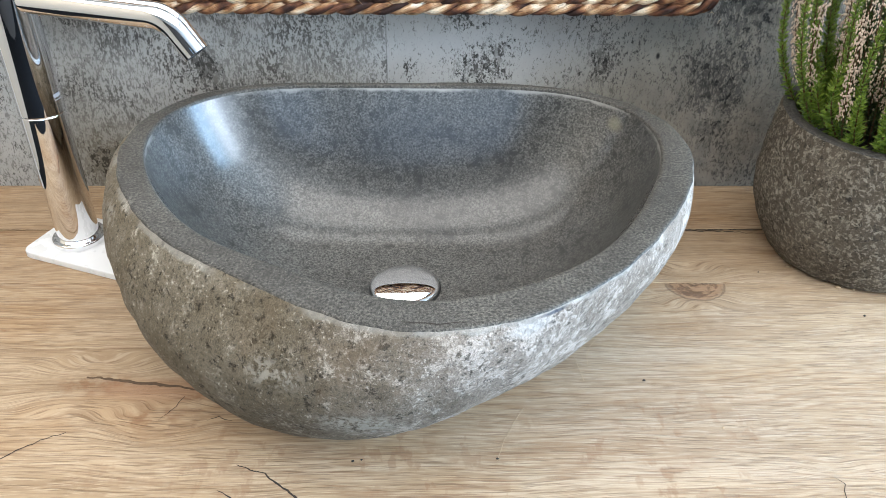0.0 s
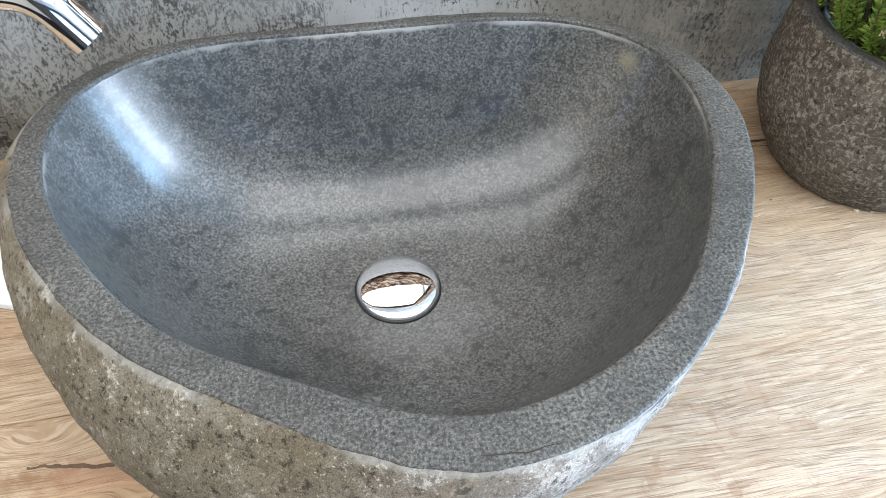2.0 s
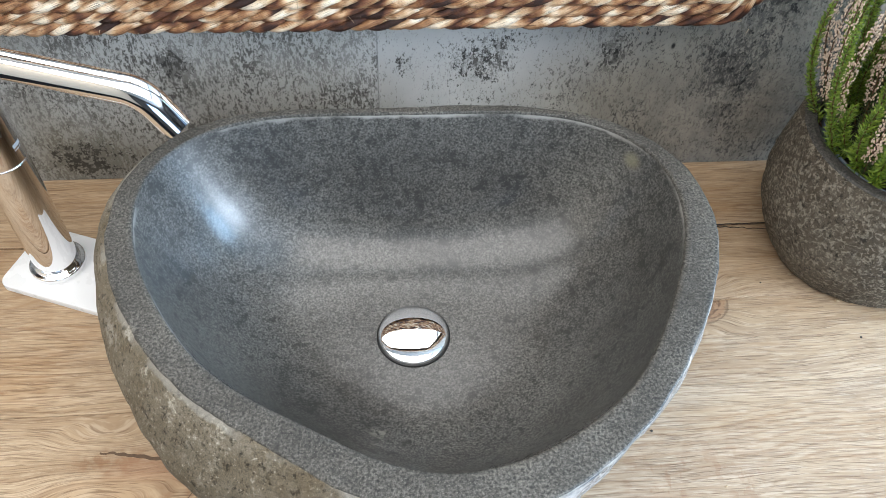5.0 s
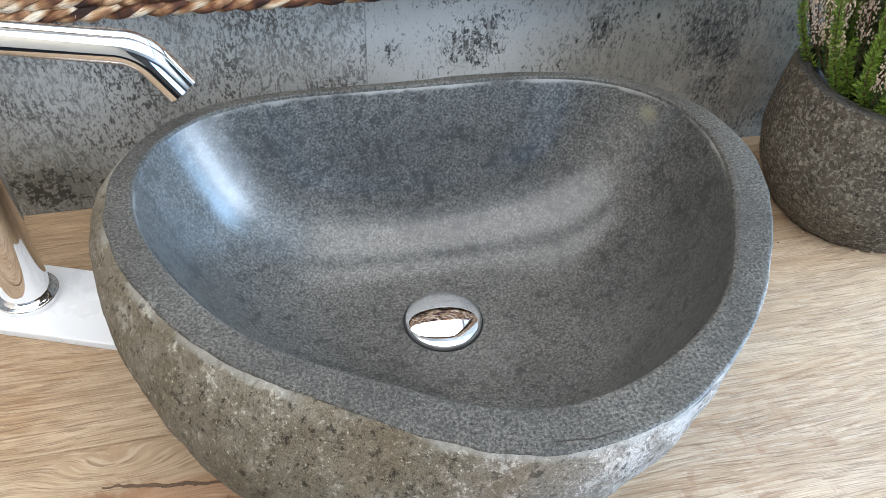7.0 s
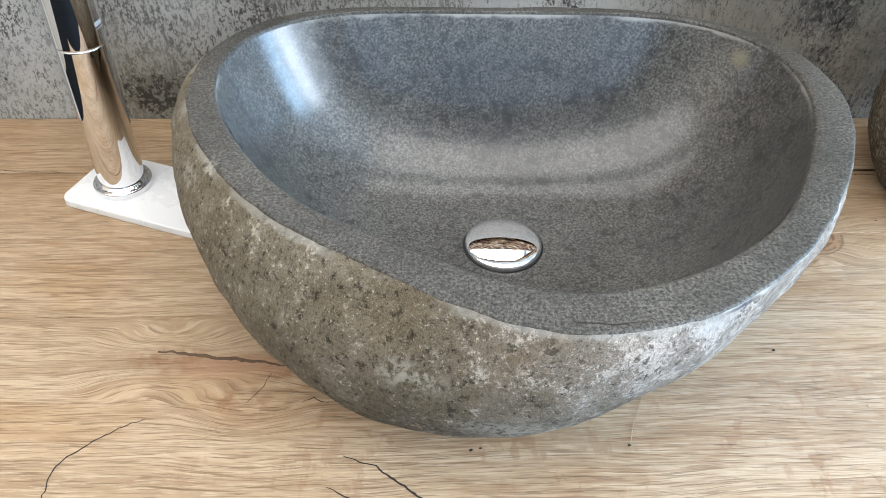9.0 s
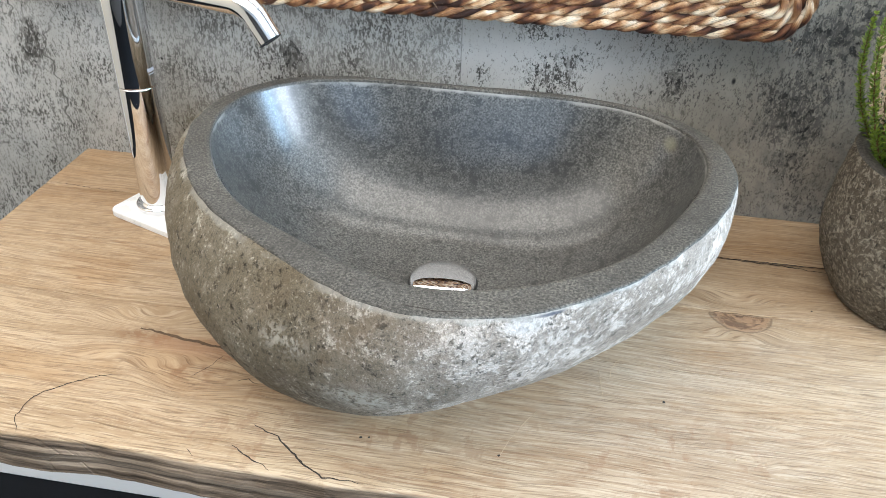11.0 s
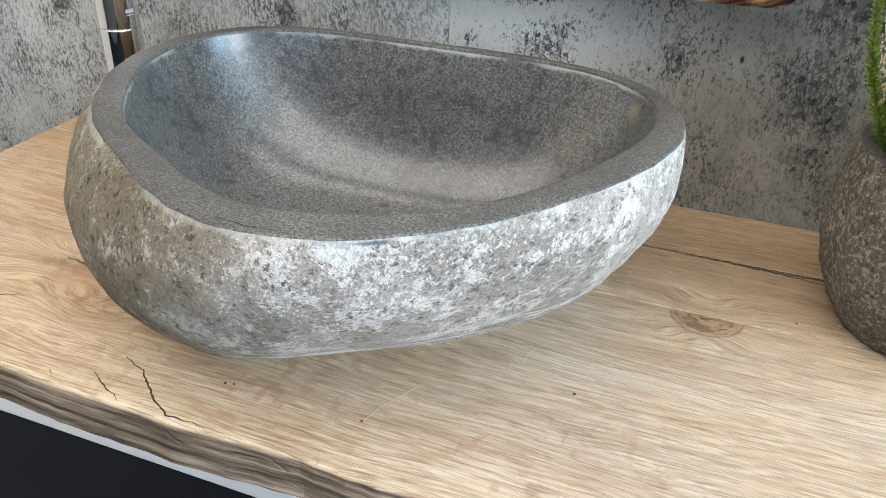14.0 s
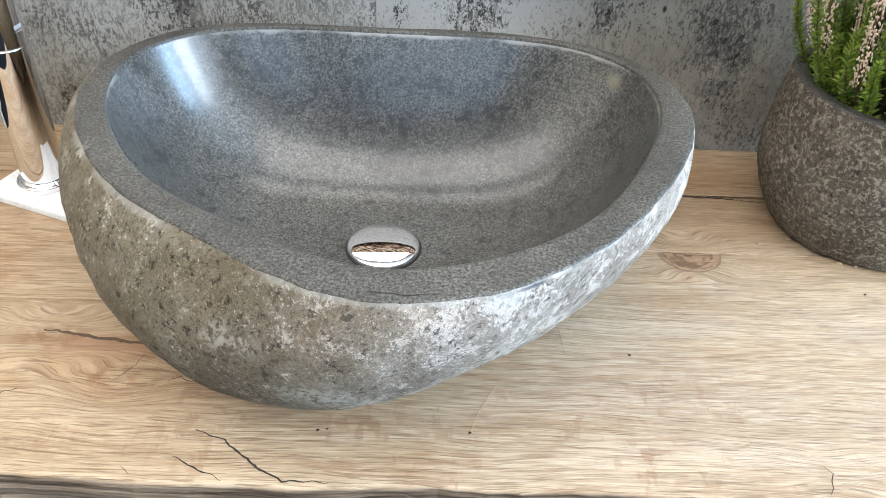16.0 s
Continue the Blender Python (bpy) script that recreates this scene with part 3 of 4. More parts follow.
def wall_with_windows(name, axis, at, lo, hi, spans, z0, z1):
    """A wall with window openings in one row, its pieces joined into one mesh."""
    bm = bmesh.new()
    pieces, start = [], lo
    for a0, a1 in spans:
        pieces += [(start, a0, FLOOR, CEIL), (a0, a1, FLOOR, z0), (a0, a1, z1, CEIL)]
        start = a1
    pieces.append((start, hi, FLOOR, CEIL))
    for u0, u1, v0, v1 in pieces:
        piece = box(u0, u1, at - 0.1, at, v0, v1) if axis == "y" else box(at, at + 0.1, u0, u1, v0, v1)
        me = bpy.data.meshes.new("piece")
        piece.to_mesh(me)
        piece.free()
        bm.from_mesh(me)
        bpy.data.meshes.remove(me)
    return tagged(part(name, bm, GREYPAINT), "plain dark grey wall with window openings", "wall", kind="structure")


wall_with_windows("wall_south", "y", SOUTH, WEST, EAST, [(-0.5, 0.9)], 0.15, 1.15)
# The first east opening is made up, for the extra side fill.
wall_with_windows("wall_east", "x", EAST, SOUTH, NORTH + 0.1, [(-2.0, -0.97), (-0.86, -0.08), (0.11, 0.73)], -0.05, 1.42)


# ---- worktop ----
def worktop():
    top = base("worktop", (0.15, 0.67, -0.04), "thick oiled oak worktop of joined planks with a dark live edge", "worktop")
    joints = ((0.8235, 0.9285), (0.7165, 0.8215), (0.6115, 0.7160), (0.42, 0.6110))
    for i, (y0, y1) in enumerate(joints):
        nx, rings = 140, []
        xs = np.linspace(-0.585, 1.15, nx)
        live = i == len(joints) - 1
        front = np.full(nx, y0)
        if live:
            front = np.array([0.4180 + 0.005 * (noise.noise((x * 4.0, 0.3, 0)) ) + 0.004 * noise.noise((x * 17, 1.3, 0)) + 0.002 * noise.noise((x * 60, 2.1, 0)) for x in xs])
        verts, faces = [], []
        e = 0.0012 if i in (0, 1) else 0.0003
        for x, f in zip(xs, front):
            drop = 0.0015 * noise.noise((x * 9, 5.0, 0)) if live else 0
            chew = 0.0018 * noise.noise((x * 13, 7.0, 0)) + 0.0008 * noise.noise((x * 45, 8.0, 0)) if live else 0
            ring = [(x, y1, -0.04), (x, y1, -e), (x, y1 - e, 0)]
            ring += [(x, y1 - e + (f + (0.004 if live else e) - y1 + e) * k / 4, 0) for k in range(1, 5)]
            if live:
                ring += [(x, f + 0.0015, -0.0008), (x, f, -0.004 + drop), (x, f - 0.002 + chew, -0.016), (x, f + 0.001 + chew * 1.5, -0.028), (x, f - 0.001 + chew, -0.041), (x, f + 0.006, -0.0445)]
            else:
                ring += [(x, f, -e), (x, f, -0.04)]
            rings.append(ring)
        v, fc = rings_mesh(rings, True, True, True)
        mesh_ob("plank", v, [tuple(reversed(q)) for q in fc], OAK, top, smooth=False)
    # Dark glue line and gap under the open joint.
    part("joint_filler", box(-0.584, 1.149, 0.8205, 0.8245, -0.03, -0.0035), CRACK, top, "dark open joint between planks")
    return top


def sliver(path, width, parent, mat=CRACK, z=0.0004, jag=0.5, name="crack", seed=0):
    """A crack: a thin ragged dark strip that tapers to both ends."""
    pts = np.array(path, dtype=float)
    fine = []
    for a, b in zip(pts[:-1], pts[1:]):
        k = max(2, int(np.linalg.norm(b - a) / 0.003))
        fine += [a + (b - a) * i / k for i in range(k)]
    fine.append(pts[-1])
    fine = np.array(fine)
    t = np.gradient(fine, axis=0)
    t /= np.linalg.norm(t, axis=1)[:, None]
    nrm = np.stack([-t[:, 1], t[:, 0]], -1)
    verts, faces = [], []
    for i, (p, q) in enumerate(zip(fine, nrm)):
        s = i / (len(fine) - 1)
        w = 0.55 * width * (0.25 + 0.75 * math.sin(math.pi * min(1, s * 0.9 + 0.08)))
        sh = 0.0022 * jag * noise.noise((p[0] * 130, p[1] * 130, seed)) * 1.5
        w1 = w * (0.6 + jag * abs(noise.noise((p[0] * 300, p[1] * 300, seed + 3))))
        verts += [(*(p + q * (sh + w1 / 2)), z), (*(p + q * (sh - w1 / 2)), z)]
        if i:
            faces.append((2 * i - 2, 2 * i - 1, 2 * i + 1, 2 * i))
    return mesh_ob(name, verts, faces, mat, parent, smooth=False)


top = worktop()
for k, (w, path) in enumerate((
        (0.0095, ((-0.323, 0.571), (-0.298, 0.568), (-0.249, 0.560), (-0.215, 0.554))),
        (0.0026, ((-0.317, 0.503), (-0.343, 0.489), (-0.372, 0.463), (-0.374, 0.439), (-0.361, 0.421))),
        (0.0016, ((-0.226, 0.546), (-0.234, 0.527), (-0.243, 0.517))),
        (0.0022, ((-0.199, 0.516), (-0.190, 0.521), (-0.178, 0.516))),
        (0.0036, ((-0.164, 0.467), (-0.140, 0.457), (-0.126, 0.446), (-0.107, 0.431), (-0.089, 0.4225), (-0.055, 0.4215))),
        (0.0028, ((-0.174, 0.442), (-0.156, 0.431), (-0.134, 0.4215))),
        (0.0012, ((-0.211, 0.430), (-0.200, 0.4235))),
        (0.0020, ((0.326, 0.450), (0.330, 0.444), (0.326, 0.430), (0.322, 0.424))),
        (0.0012, ((0.25, 0.7145), (0.28, 0.7138), (0.318, 0.7142))),
        (0.0010, ((0.276, 0.708), (0.285, 0.712), (0.30, 0.7125))),
        (0.0016, ((-0.585, 0.829), (-0.52, 0.8235), (-0.46, 0.8225))),
        (0.0042, ((0.20, 0.8225), (0.30, 0.8220), (0.40, 0.8225), (0.52, 0.8222))),
        (0.0040, ((0.27, 0.8215), (0.33, 0.8195), (0.40, 0.812)))) ):
    sliver(path, w, top, BARKFILL if k == 0 else CRACK, jag=0.7, seed=k)
settle(top)

tagged(part("trestle_leg", box(0.50, 0.59, 0.60, 0.88, FLOOR, -0.042, 0.004), DARKWOOD), "dark wooden leg under the worktop", "leg")


# ---- stone wash basin ----
CENTRE = np.array((-0.03, 0.635))
DRAIN = np.array((-0.030, 0.662))
RIM_Z = 0.183
OUTLINE = (0.2289, 0.0059, 0.012, 0.0255, -0.0074, -0.0025, 0.0217, -0.0016, 0.0015, 0.0016, 0.0014, -0.002, 0.0008)
HOLLOW = (0.2075, 0.0047, 0.0232, 0.0229, -0.0064, -0.0026, 0.0209, -0.0046, 0.0013, 0.0005, 0.0013, -0.0031, 0.0003)
BULGE = (0.0833, -0.1166, -0.0813, 0.0484, 0.004, 0.0339, 0.0184)
FOOT = (0.5472, 0.3619, 0.1163, -0.3031, 0.4241, -0.0062, -0.2067)


def hollow_height(f):
    """Height in the bowl against the share of the way from drain to edge."""
    return 0.034 + (RIM_Z - 0.004 - 0.034) * (0.10 * f ** 2 + 0.90 * f ** 4.6)


def wash_basin():
    basin = base("wash_basin", (*CENTRE, 0), "grey river-stone vessel basin with polished bowl and rough skin", "basin")
    n = 288
    th = np.linspace(-np.pi, np.pi, n, endpoint=False)
    ro, ri = fourier(th, OUTLINE), fourier(th, HOLLOW)
    bulge, foot = fourier(th, BULGE), fourier(th, FOOT)
    c, s = np.cos(th), np.sin(th)
    wob = np.array([0.0016 * noise.noise((a * 9, b * 9, 0.4)) + 0.0007 * noise.noise((a * 40, b * 40, 1.4)) for a, b in zip(c, s)])
    rings = []
    for u in np.linspace(0.0071, 1, 72):
        rho = np.maximum(1 + bulge * np.sin(np.pi * u ** 0.9632) - (1 - foot) * u ** 1.9034, 0.38)
        z = RIM_Z * (1 - u)
        # Never thinner than the wall of the bowl.
        share = np.interp(z + 0.014, hollow_height(np.linspace(0, 1, 60)), np.linspace(0, 1, 60))
        least = np.minimum(share * ri + 0.010, ro * 0.98) if z > 0.024 else 0 * ro
        r = 0.5 * (ro * rho + least + np.sqrt((ro * rho - least) ** 2 + 0.010 ** 2 * min(1.0, u * 3)))
        pts = np.stack([CENTRE[0] + r * c, CENTRE[1] + r * s, np.full(n, z)], -1)
        amt = min(1.0, u * 12) * min(1.0, (1 - u) * 12)
        out = []
        for p, a, b, w in zip(pts, c, s, wob):
            q = Vector(p)
            d = (1 - u) ** 30 * w + amt * (0.0030 * noise.noise(q * 13) + 0.0014 * noise.noise(q * 45) + 0.0007 * noise.noise(q * 130))
            out.append((p[0] + a * d, p[1] + b * d, p[2]))
        rings.append(out)
    seam = ro + wob + 0.0001
    rings[0] = np.stack([CENTRE[0] + seam * c, CENTRE[1] + seam * s, np.full(n, RIM_Z - 0.0013)], -1)
    v, f = rings_mesh(rings, True, False, True)
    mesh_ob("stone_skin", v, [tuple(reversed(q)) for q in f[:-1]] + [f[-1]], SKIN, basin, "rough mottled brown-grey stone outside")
    # The sawn rim, its edges softly broken.
    rings = []
    for k in (0.0, 0.02, 0.06, 0.2, 0.4, 0.6, 0.8, 0.93, 0.975, 1.0):
        edge = ro + wob + 0.0001
        r = edge + (ri - edge) * k
        dz = {0.0: -0.0013, 0.02: -0.0004, 0.975: -0.0008, 1.0: -0.0030}.get(k, 0.0)
        rings.append(np.stack([CENTRE[0] + r * c, CENTRE[1] + r * s, RIM_Z + dz + 0 * r], -1))
    v, f = rings_mesh(rings)
    mesh_ob("rim", v, f, RIM, basin, "flat honed dark grey stone rim")
    rings = []
    for k in np.linspace(1, 0.0, 60):
        k = max(k, 0.02)
        mid = DRAIN * (1 - k) + CENTRE * k
        soft = 1 - min(1.0, k * 1.15)
        r = k * (ri * (1 - soft * 0.5) + ri.mean() * soft * 0.5)
        rings.append(np.stack([mid[0] + r * c, mid[1] + r * s, np.full(n, hollow_height(k) + (0.0 if k < 1 else 0.0010))], -1))
    v, f = rings_mesh(rings, True, False, True)
    mesh_ob("bowl", v, f, BOWL, basin, "polished speckled dark grey bowl")
    z = hollow_height(0.12)
    v, f = lathe([(0.0355, z - 0.004), (0.0362, z + 0.001), (0.0350, z + 0.0022), (0.0335, z + 0.0022)], (*DRAIN, 0))
    mesh_ob("drain_seal", v, f, DARKSEAL, basin, "thin black seal")
    prof = [(0.0345, z + 0.0012), (0.0346, z + 0.003)]
    prof += [(0.0346 * math.cos(a), z + 0.003 + 0.0068 * math.sin(a)) for a in np.linspace(0.12, 1.5, 14)] + [(0.0, z + 0.0098)]
    v, f = lathe(prof, (*DRAIN, 0), 64)
    mesh_ob("drain_cover", v, f, CHROME, basin, "domed polished chrome drain cover")
    sliver(((-0.024, 0.4290), (0.0, 0.4270), (0.022, 0.4285)), 0.0022, basin, CRACK, RIM_Z + 0.0004, 0.3, "saw_groove", 5)
    settle(basin)
    return basin


wash_basin()


# ---- tap on its white plate ----
TAP = np.array((-0.4065, 0.7915))
ARM = radians(-18.5)


def tap_plate():
    u0, u1, w, r = -0.046, 0.125, 0.0435, 0.012
    pts = []
    for cx, cy, a0 in ((u1 - r, w - r, 0), (u0 + r, w - r, 90), (u0 + r, -w + r, 180), (u1 - r, -w + r, 270)):
        pts += [(cx + r * math.cos(radians(a0 + a)), cy + r * math.sin(radians(a0 + a))) for a in range(0, 91, 15)]
    rot = Matrix.Translation((*TAP, 0)) @ Matrix.Rotation(radians(-21), 4, "Z")
    rings = []
    for z, inset in ((0.0003, 0.0006), (0.0010, 0), (0.0068, 0), (0.0078, 0.0004), (0.0082, 0.0012)):
        k = 1 - inset / 0.05
        rings.append([tuple(rot @ Vector((x * k, y * k, z))) for x, y in pts])
    v, f = rings_mesh(rings, True, True, True)
    return tagged(mesh_ob("tap_plate", v, f, ACRYLIC, smooth=False), "white glossy plate with rounded corners under the tap", "plate")


def basin_tap():
    tap = base("basin_tap", (*TAP, 0.0083), "tall polished chrome basin tap with a bent spout", "tap")
    x, y = TAP
    z = 0.0083
    v, f = lathe([(0.0282, z), (0.0288, z + 0.001), (0.0288, z + 0.0058), (0.0280, z + 0.0070), (0.0238, z + 0.0072), (0.0234, z + 0.0095)], (x, y, 0), 64)
    mesh_ob("base_ring", v, f, CHROME, tap)
    v, f = lathe([(0.0224, z + 0.0070), (0.0226, z + 0.02), (0.0226, 0.1662), (0.0220, 0.1670)], (x, y, 0), 72)
    mesh_ob("body", v, f, CHROME, tap)
    v, f = lathe([(0.0220, 0.1672), (0.0226, 0.1680), (0.0226, 0.330), (0.0218, 0.3315), (0.0, 0.3315)], (x, y, 0), 72)
    mesh_ob("handle_sleeve", v, f, CHROME, tap)
    d = np.array((math.cos(ARM), math.sin(ARM), 0))
    root = np.array((x, y, 0.284)) + d * 0.017
    path = [root + d * t for t in np.linspace(0, 0.142, 10)]
    rad, bend = 0.032, radians(52)
    corner = path[-1]
    for a in np.linspace(0, bend, 14)[1:]:
        path.append(corner + d * rad * math.sin(a) - np.array((0, 0, 1)) * rad * (1 - math.cos(a)))
    end = d * math.cos(bend) - np.array((0, 0, math.sin(bend)))
    path += [path[-1] + end * t for t in np.linspace(0.004, 0.024, 5)]
    v, f, _ = tube(path, 0.0126, 28, False)
    mesh_ob("spout", v, f, CHROME, tap)
    tip = path[-1]
    v, f, _ = tube([tip - end * 0.0005, tip - end * 0.006], (0.0118, 0.0118), 24)
    mesh_ob("aerator", v, f, DARKSEAL, tap, "dark outlet inside the spout tip")
    # The maker's mark is only plain bars.
    for k, (za, h, w) in enumerate(((0.187, 0.0042, 0.010), (0.1825, 0.0010, 0.009))):
        a0 = radians(-12)
        rings = []
        for zz in (za - h / 2, za + h / 2):
            rings.append([(x + 0.02275 * math.cos(a0 + s), y + 0.02275 * math.sin(a0 + s), zz) for s in np.linspace(-w / 0.043, w / 0.043, 7)])
        vv, ff = rings_mesh(rings, False)
        mesh_ob("mark_bar", vv, ff, INK, tap, "faint etched bar")
    settle(tap)
    return tap


tap_plate()
basin_tap()


# ---- mirror with twisted rope frame ----
def rounded_rect(x0, x1, z0, z1, r, step):
    """A closed path in the wall's plane with its outward side, as points (x, z, nx, nz)."""
    out = []
    for (cx, cz, a0), (ex, ez) in zip(((x1 - r, z0 + r, -90), (x1 - r, z1 - r, 0), (x0 + r, z1 - r, 90), (x0 + r, z0 + r, 180)),
                                      ((x1, z1 - r), (x0 + r, z1), (x0, z0 + r), (x1 - r, z0))):
        k = max(4, int(r * math.pi / 2 / step))
        for i in range(k + 1):
            a = radians(a0 + 90 * i / k)
            out.append((cx + r * math.cos(a), cz + r * math.sin(a), math.cos(a), math.sin(a)))
        px, pz, nx, nz = out[-1]
        length = math.hypot(ex - px, ez - pz)
        k = int(length / step)
        out += [(px + (ex - px) * i / k, pz + (ez - pz) * i / k, nx, nz) for i in range(1, k)]
    # The path begins high on one side, out of the way of the corners.
    k = len(out) // 3
    return out[k:] + out[:k]


def rope_mirror():
    x0, x1, z0, z1 = -0.62, 0.319, 0.242, 1.12
    mirror = base("wall_mirror", ((x0 + x1) / 2, NORTH, z0), "wall mirror in a thick frame of twisted brown seagrass rope", "mirror")
    rows = [(i, 0.8735) for i in range(8)] + [(0, 0.8855), (0, 0.8975), (0, 0.9095), (0, 0.9205)]
    for k, (inset, y) in enumerate(rows):
        g = 0.008 + inset * 0.0117
        path = rounded_rect(x0 + g, x1 - g, z0 + g, z1 - g, max(0.012, 0.046 - g), 0.0026)
        path.append(path[0])
        run, s = [0.0], 0.0
        for a, b in zip(path[:-1], path[1:]):
            s += math.hypot(b[0] - a[0], b[1] - a[1])
            run.append(s)
        turns = round(s / 0.056)
        way = -1
        for strand in range(3):
            pts, rad = [], []
            for (px, pz, nx, nz), d in zip(path, run):
                ph = way * 2 * math.pi * turns * d / s + 2 * math.pi / 3 * strand + 0.7 * noise.noise((d * 12, k, strand))
                rr = 0.0038 * (1 + 0.25 * noise.noise((d * 25, k * 3.1, strand)))
                a, b = rr * math.cos(ph), rr * math.sin(ph)
                pts.append((px + nx * a, y + b * 0.9 + 0.0012 * noise.noise((d * 9, k, 7)), pz + nz * a))
                rad.append(0.0041 * (1 + 0.34 * noise.noise((d * 28, k, strand + 5)) ))
            v, f, uv = tube(pts, rad, 8, False)
            off = k * 37 + strand * 11
            mesh_ob("rope_strand", v, f, ROPE, mirror, uv=[(a, b + off) for a, b in uv])
    g = 0.10
    part("backing_board", box(x0 + 0.03, x1 - 0.03, 0.905, 0.929, z0 + 0.03, z1 - 0.03), DARKWOOD, mirror, "dark backing board")
    part("glass", box(x0 + g, x1 - g, 0.897, 0.902, z0 + g, z1 - g), MIRROR, mirror, "silvered mirror glass")
    # Loose fibre ends that stick out of the rope.
    rnd = random.Random(4)
    for i in range(150):
        x = rnd.uniform(-0.4, x1 - 0.01)
        p = np.array((x, rnd.uniform(0.866, 0.9), z0 + rnd.uniform(-0.001, 0.06)))
        d = np.array((rnd.uniform(-1, 1), rnd.uniform(-0.9, 0.1), rnd.uniform(-0.7, 0.5)))
        q = [p + d * t * rnd.uniform(0.006, 0.011) + np.array((0, 0, -0.002)) * t * t for t in (0, 0.5, 1)]
        v, f, uv = tube(q, (0.0004, 0.0003, 0.0001), 4)
        mesh_ob("fibre_end", v, f, STRAW, mirror)
    settle(mirror)
    return mirror


rope_mirror()


# ---- heather in a stone pot ----
POT = np.array((0.4864, 0.7876))


def needle_cloud(path, rnd, spread, length, step, per, up):
    """Needles in whorls round a stem: slim four-sided spindles."""
    verts, faces = [], []
    path = np.array(path)
    seg = np.linalg.norm(np.diff(path, axis=0), axis=1)
    run = np.concatenate([[0], np.cumsum(seg)])
    total = run[-1]
    d = 0.012
    while d < total:
        p = np.array([np.interp(d, run, path[:, k]) for k in range(3)])
        q = np.array([np.interp(min(d + 0.004, total), run, path[:, k]) for k in range(3)])
        t = q - p
        t = t / (np.linalg.norm(t) + 1e-9) if np.linalg.norm(t) > 1e-9 else np.array((0, 0, 1.0))
        s = np.cross(t, (0.31, 0.87, 0.1))
        s /= np.linalg.norm(s)
        w = np.cross(t, s)
        share = d / total
        ln = length * (1.0 - 0.45 * share) * (0.55 + 0.45 * min(1, (1 - share) * 8))
        a0 = rnd.uniform(0, 6.28)
        for k in range(per):
            a = a0 + k * 6.283 / per + rnd.uniform(-0.6, 0.6)
            out = math.cos(a) * s + math.sin(a) * w
            dirn = out * spread + t * up * rnd.uniform(0.35, 1.7)
            dirn /= np.linalg.norm(dirn)
            side = np.cross(dirn, t)
            side /= np.linalg.norm(side) + 1e-9
            flat = np.cross(dirn, side)
            L = ln * rnd.uniform(0.55, 1.2)
            p = p + t * rnd.uniform(-0.001, 0.001)
            m = p + dirn * L * 0.6
            r = 0.0010
            i = len(verts)
            verts += [p, m + side * r, m + flat * r * 0.7, m - side * r, m - flat * r * 0.7, p + dirn * L]
            faces += [(i, i + 2, i + 1), (i, i + 3, i + 2), (i, i + 4, i + 3), (i, i + 1, i + 4), (i + 5, i + 1, i + 2), (i + 5, i + 2, i + 3), (i + 5, i + 3, i + 4), (i + 5, i + 4, i + 1)]
        d += step * rnd.uniform(0.8, 1.2)
    return verts, faces


def bud_cloud(path, rnd):
    """Dry bell buds crowded round the upper stem."""
    verts, faces = [], []
    path = np.array(path)
    n = len(path)
    for i in range(260):
        s = rnd.uniform(0.28, 1.0) * (n - 1)
        k = min(int(s), n - 2)
        p = path[k] + (path[k + 1] - path[k]) * (s - k)
        a, r = rnd.uniform(0, 6.28), rnd.uniform(0.0035, 0.0075) * (1.1 - 0.5 * s / (n - 1))
        c = p + np.array((math.cos(a) * r, math.sin(a) * r, rnd.uniform(-0.002, 0.001)))
        h, w = rnd.uniform(0.0012, 0.0018), rnd.uniform(0.0007, 0.0011)
        j = len(verts)
        ring = [(c[0] + w * math.cos(b), c[1] + w * math.sin(b), c[2]) for b in np.linspace(0, 6.283, 6)[:-1]]
        verts += [(c[0], c[1], c[2] + h), *ring, (c[0], c[1], c[2] - h * 1.2)]
        for b in range(5):
            e = (b + 1) % 5
            faces += [(j, j + 1 + b, j + 1 + e), (j + 6, j + 1 + e, j + 1 + b)]
    return verts, faces


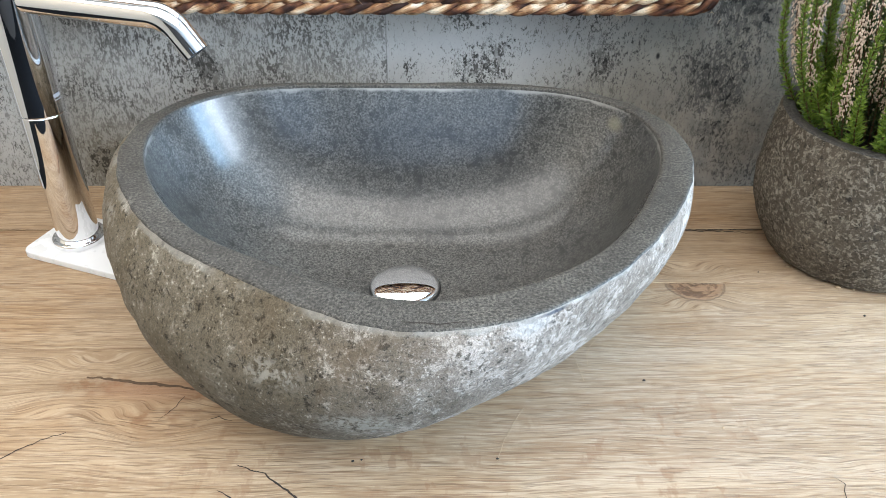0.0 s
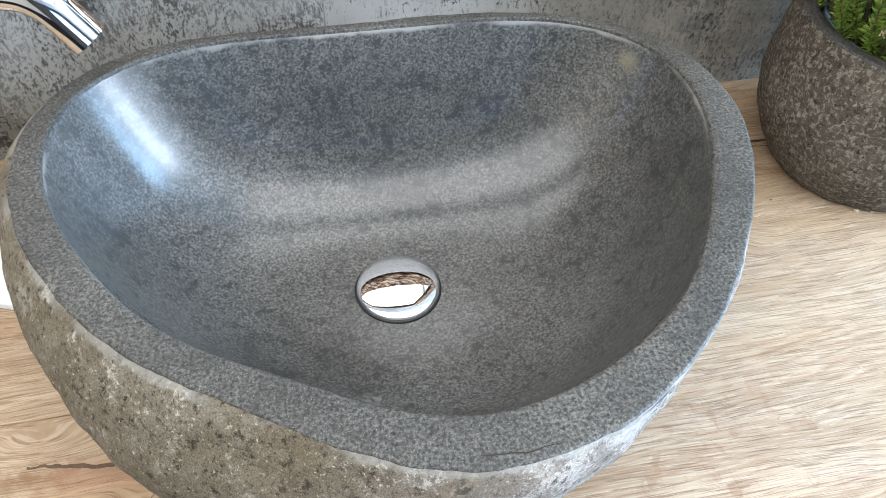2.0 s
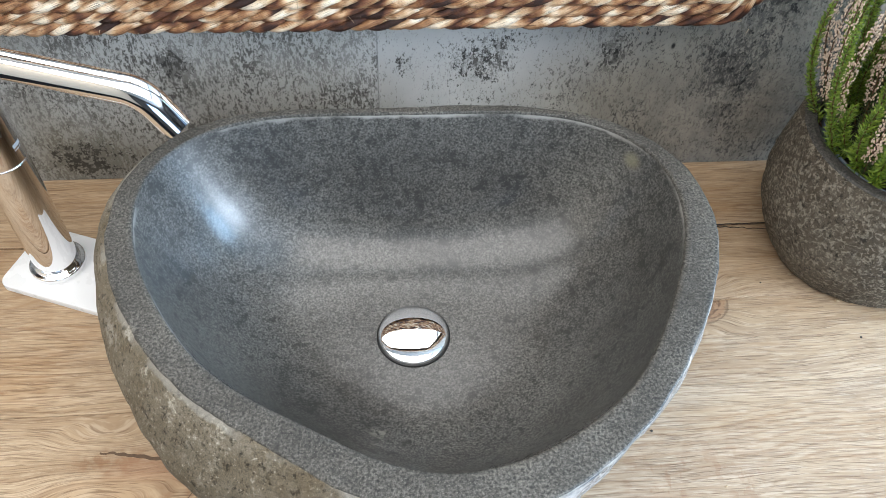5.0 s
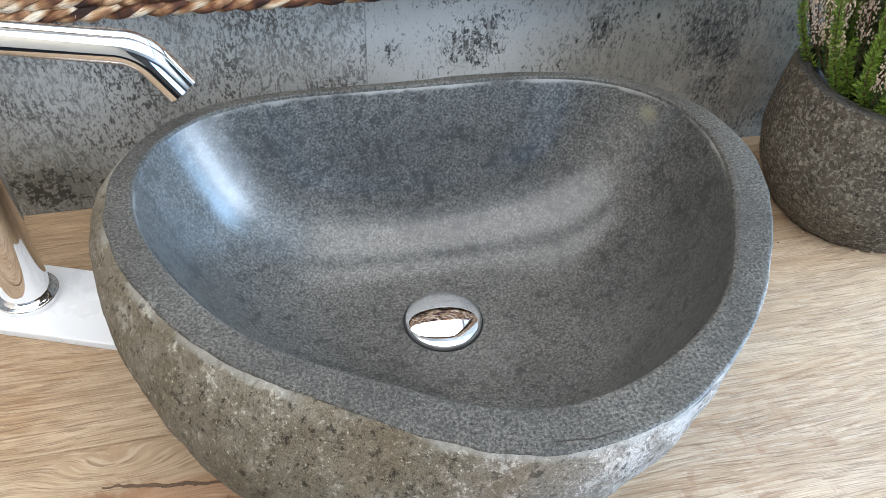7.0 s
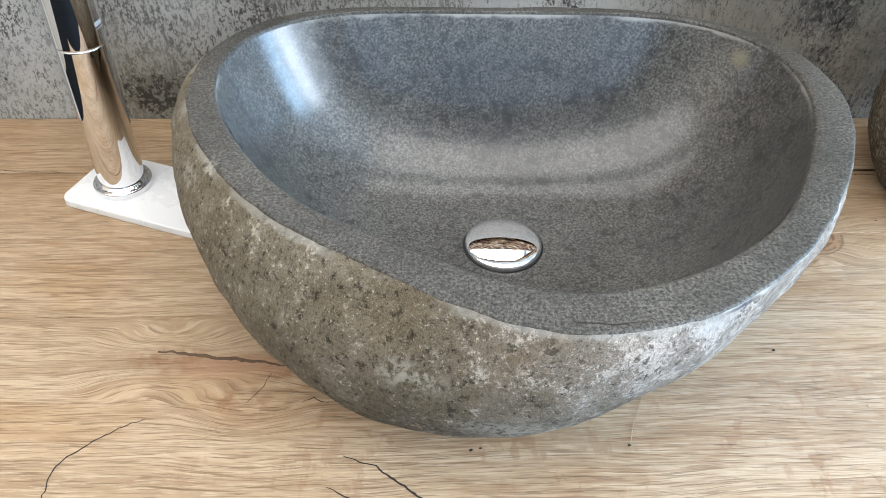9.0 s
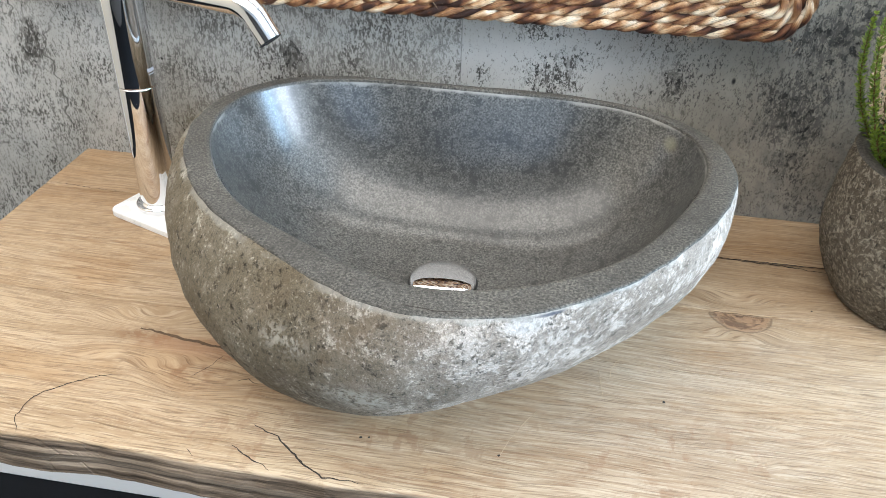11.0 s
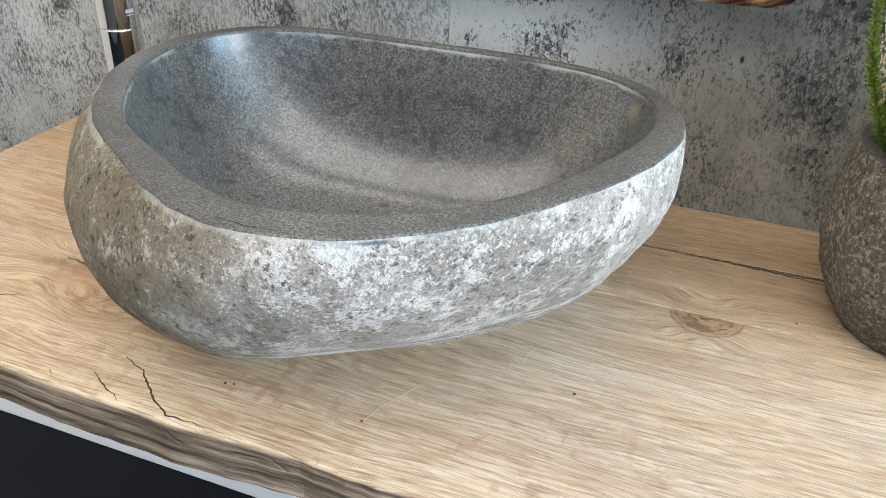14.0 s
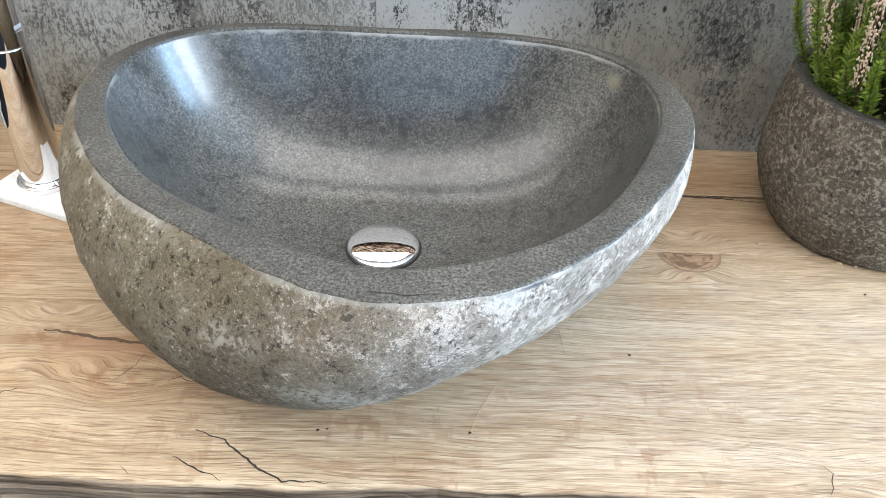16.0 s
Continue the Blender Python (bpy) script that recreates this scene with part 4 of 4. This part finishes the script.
def heather_pot():
    pot = base("potted_heather", (*POT, 0), "green heather with dry buds in a dark stone pot", "plant")
    cx, cy = POT
    n = 160
    th = np.linspace(0, 2 * np.pi, n, endpoint=False)
    rings = []
    for z in np.concatenate([[0.0, 0.0015, 0.004], np.linspace(0.008, 0.163, 46)]):
        d = (z - 0.0892) / 0.1
        r0 = 0.1219 * (1 - (0.2947 if d < 0 else 0.1433) * d * d) - 0.004 * max(0, 1 - z / 0.004)
        ring = []
        for a in th:
            q = Vector((math.cos(a) * r0, math.sin(a) * r0, z))
            dd = 0.004 * noise.noise(q * 9 + Vector((3, 1, 2))) + 0.0014 * noise.noise(q * 60) + 0.0009 * noise.noise(q * 160)
            rr = r0 + dd * (0.3 if z > 0.16 else 1)
            ring.append((cx + rr * math.cos(a), cy + rr * math.sin(a), z))
        rings.append(ring)
    v, f = rings_mesh(rings, True, True)
    mesh_ob("stone_pot", v, f, POTSKIN, pot, "rough dark brown stone pot")
    top = rings[-1]
    rim = [top]
    for k, z in ((0.99, 0.1640), (0.97, 0.1644), (0.90, 0.1644), (0.885, 0.1635), (0.875, 0.160), (0.86, 0.12)):
        rim.append([(cx + (p[0] - cx) * k, cy + (p[1] - cy) * k, z + 0.0004 * noise.noise((p[0] * 60, p[1] * 60, 0))) for p in top])
    v, f = rings_mesh(rim)
    mesh_ob("pot_rim", v, f, POTRIM, pot, "sawn grey stone rim")
    v, f = lathe([(0.088, 0.125), (0.090, 0.156), (0.0915, 0.157), (0.0930, 0.156), (0.0925, 0.125)], (cx + 0.003, cy, 0), 64)
    mesh_ob("inner_pot", v, f, PLASTIC, pot, "blue-grey plastic inner pot edge")
    rings = []
    for k in np.linspace(1, 0.03, 12):
        rings.append([(cx + 0.089 * k * math.cos(a), cy + 0.089 * k * math.sin(a), 0.144 + 0.004 * noise.noise((k * 9 * math.cos(a), k * 9 * math.sin(a), 0))) for a in th[::2]])
    v, f = rings_mesh(rings, True, False, True)
    mesh_ob("soil", v, f, SOIL, pot, "dark potting soil")
    rnd = random.Random(11)
    for i in range(120):
        a = i * 2.39996 + rnd.uniform(-0.2, 0.2)
        share = math.sqrt((i + 0.5) / 120)
        foot = np.array((cx + 0.086 * share * math.cos(a), cy + 0.086 * share * math.sin(a), 0.143))
        # Outer shoots hug the rim and arch up; inner ones stand tall.
        tall = rnd.uniform(0.17, 0.25) * (1.0 - 0.2 * share) if i % 4 else rnd.uniform(0.05, 0.11)
        out = np.array((math.cos(a), math.sin(a), 0))
        lean = (0.010 + 0.040 * share * share) * rnd.uniform(0.8, 1.1)
        if foot[1] + out[1] * (lean + 0.015) > 0.900:
            lean = 0.0
        path = []
        for t in np.linspace(0, 1, 12):
            sway = np.array((0.006 * math.sin(3 * t + i), 0.006 * math.cos(2.4 * t + i * 1.7), 0)) * t
            path.append(foot + out * lean * (2.3 * t - 1.35 * t * t) + np.array((0, 0, tall * t)) + sway)
        v, f, _ = tube(path, np.linspace(0.0011, 0.0004, 12), 5)
        flower = i % 5 in (1, 3) and i % 4
        name = "flower_shoot" if flower else "green_shoot"
        stem = mesh_ob(name, v, f, STEM, pot)
        if flower:
            v, f = bud_cloud(path, rnd)
            mesh_ob("flower_spike", v, f, BUD, stem, "dry pinkish heather buds", smooth=True)
            v, f = needle_cloud(path[:5], rnd, 1.0, 0.0075, 0.003, 5, 0.8)
        else:
            v, f = needle_cloud(path, rnd, 1.0, 0.0105 if i % 4 else 0.015, 0.0024, 8, 0.8)
        # Inner shoots and those under buds take the shaded green.
        mesh_ob("foliage", v, f, NEEDLE if (share > 0.55 and not flower) else NEEDLE_SHADED, stem, "green needles", smooth=False)
    settle(pot)
    return pot


heather_pot()


# ---- small things on the worktop ----
def straw(path, r, label="dry straw fibre lying on the worktop"):
    pts = [(x, y, 0.0003 + r + z) for x, y, z in path]
    v, f, _ = tube(pts, r, 5)
    tagged(mesh_ob("straw", v, f, STRAW), label, "straw", "straws on the worktop")


straw([(0.079, 0.530, 0), (0.073, 0.520, 0.0004), (0.066, 0.508, 0)], 0.00026)
straw([(0.066, 0.508, 0), (0.058, 0.491, 0.0003), (0.051, 0.470, 0)], 0.00024)
straw([(0.160, 0.623, 0), (0.151, 0.611, 0.0004), (0.146, 0.598, 0.0004), (0.145, 0.586, 0)], 0.00024)
straw([(0.134, 0.596, 0), (0.136, 0.580, 0.0003), (0.138, 0.564, 0)], 0.00026)


def crumb(x, y, r, mat=CRUMB, label="tiny black crumb on the worktop", name="crumb", category="crumb"):
    bm = bmesh.new()
    bmesh.ops.create_icosphere(bm, subdivisions=1, radius=r)
    for v in bm.verts:
        v.co = Vector((v.co.x * 1.3, v.co.y, v.co.z * 0.6)) * (1 + 0.3 * noise.noise(v.co * 900 + Vector((x, y, 0)) * 50)) + Vector((x, y, r * 0.5))
    tagged(part(name, bm, mat, None, "", True), label, category, category + "s on the worktop")


for x, y, r in ((-0.069, 0.470, 0.0012), (-0.062, 0.4715, 0.0009), (0.051, 0.472, 0.0011), (0.194, 0.564, 0.0013), (0.444, 0.658, 0.0013), (0.36, 0.735, 0.0009)):
    crumb(x, y, r)
for x, y, r in ((0.437, 0.706, 0.0026), (0.452, 0.702, 0.0020), (0.25, 0.505, 0.0011), (0.397, 0.745, 0.0018)):
    crumb(x, y, r, STRAW, "pale stone chip on the worktop", "stone_chip", "stone chip")
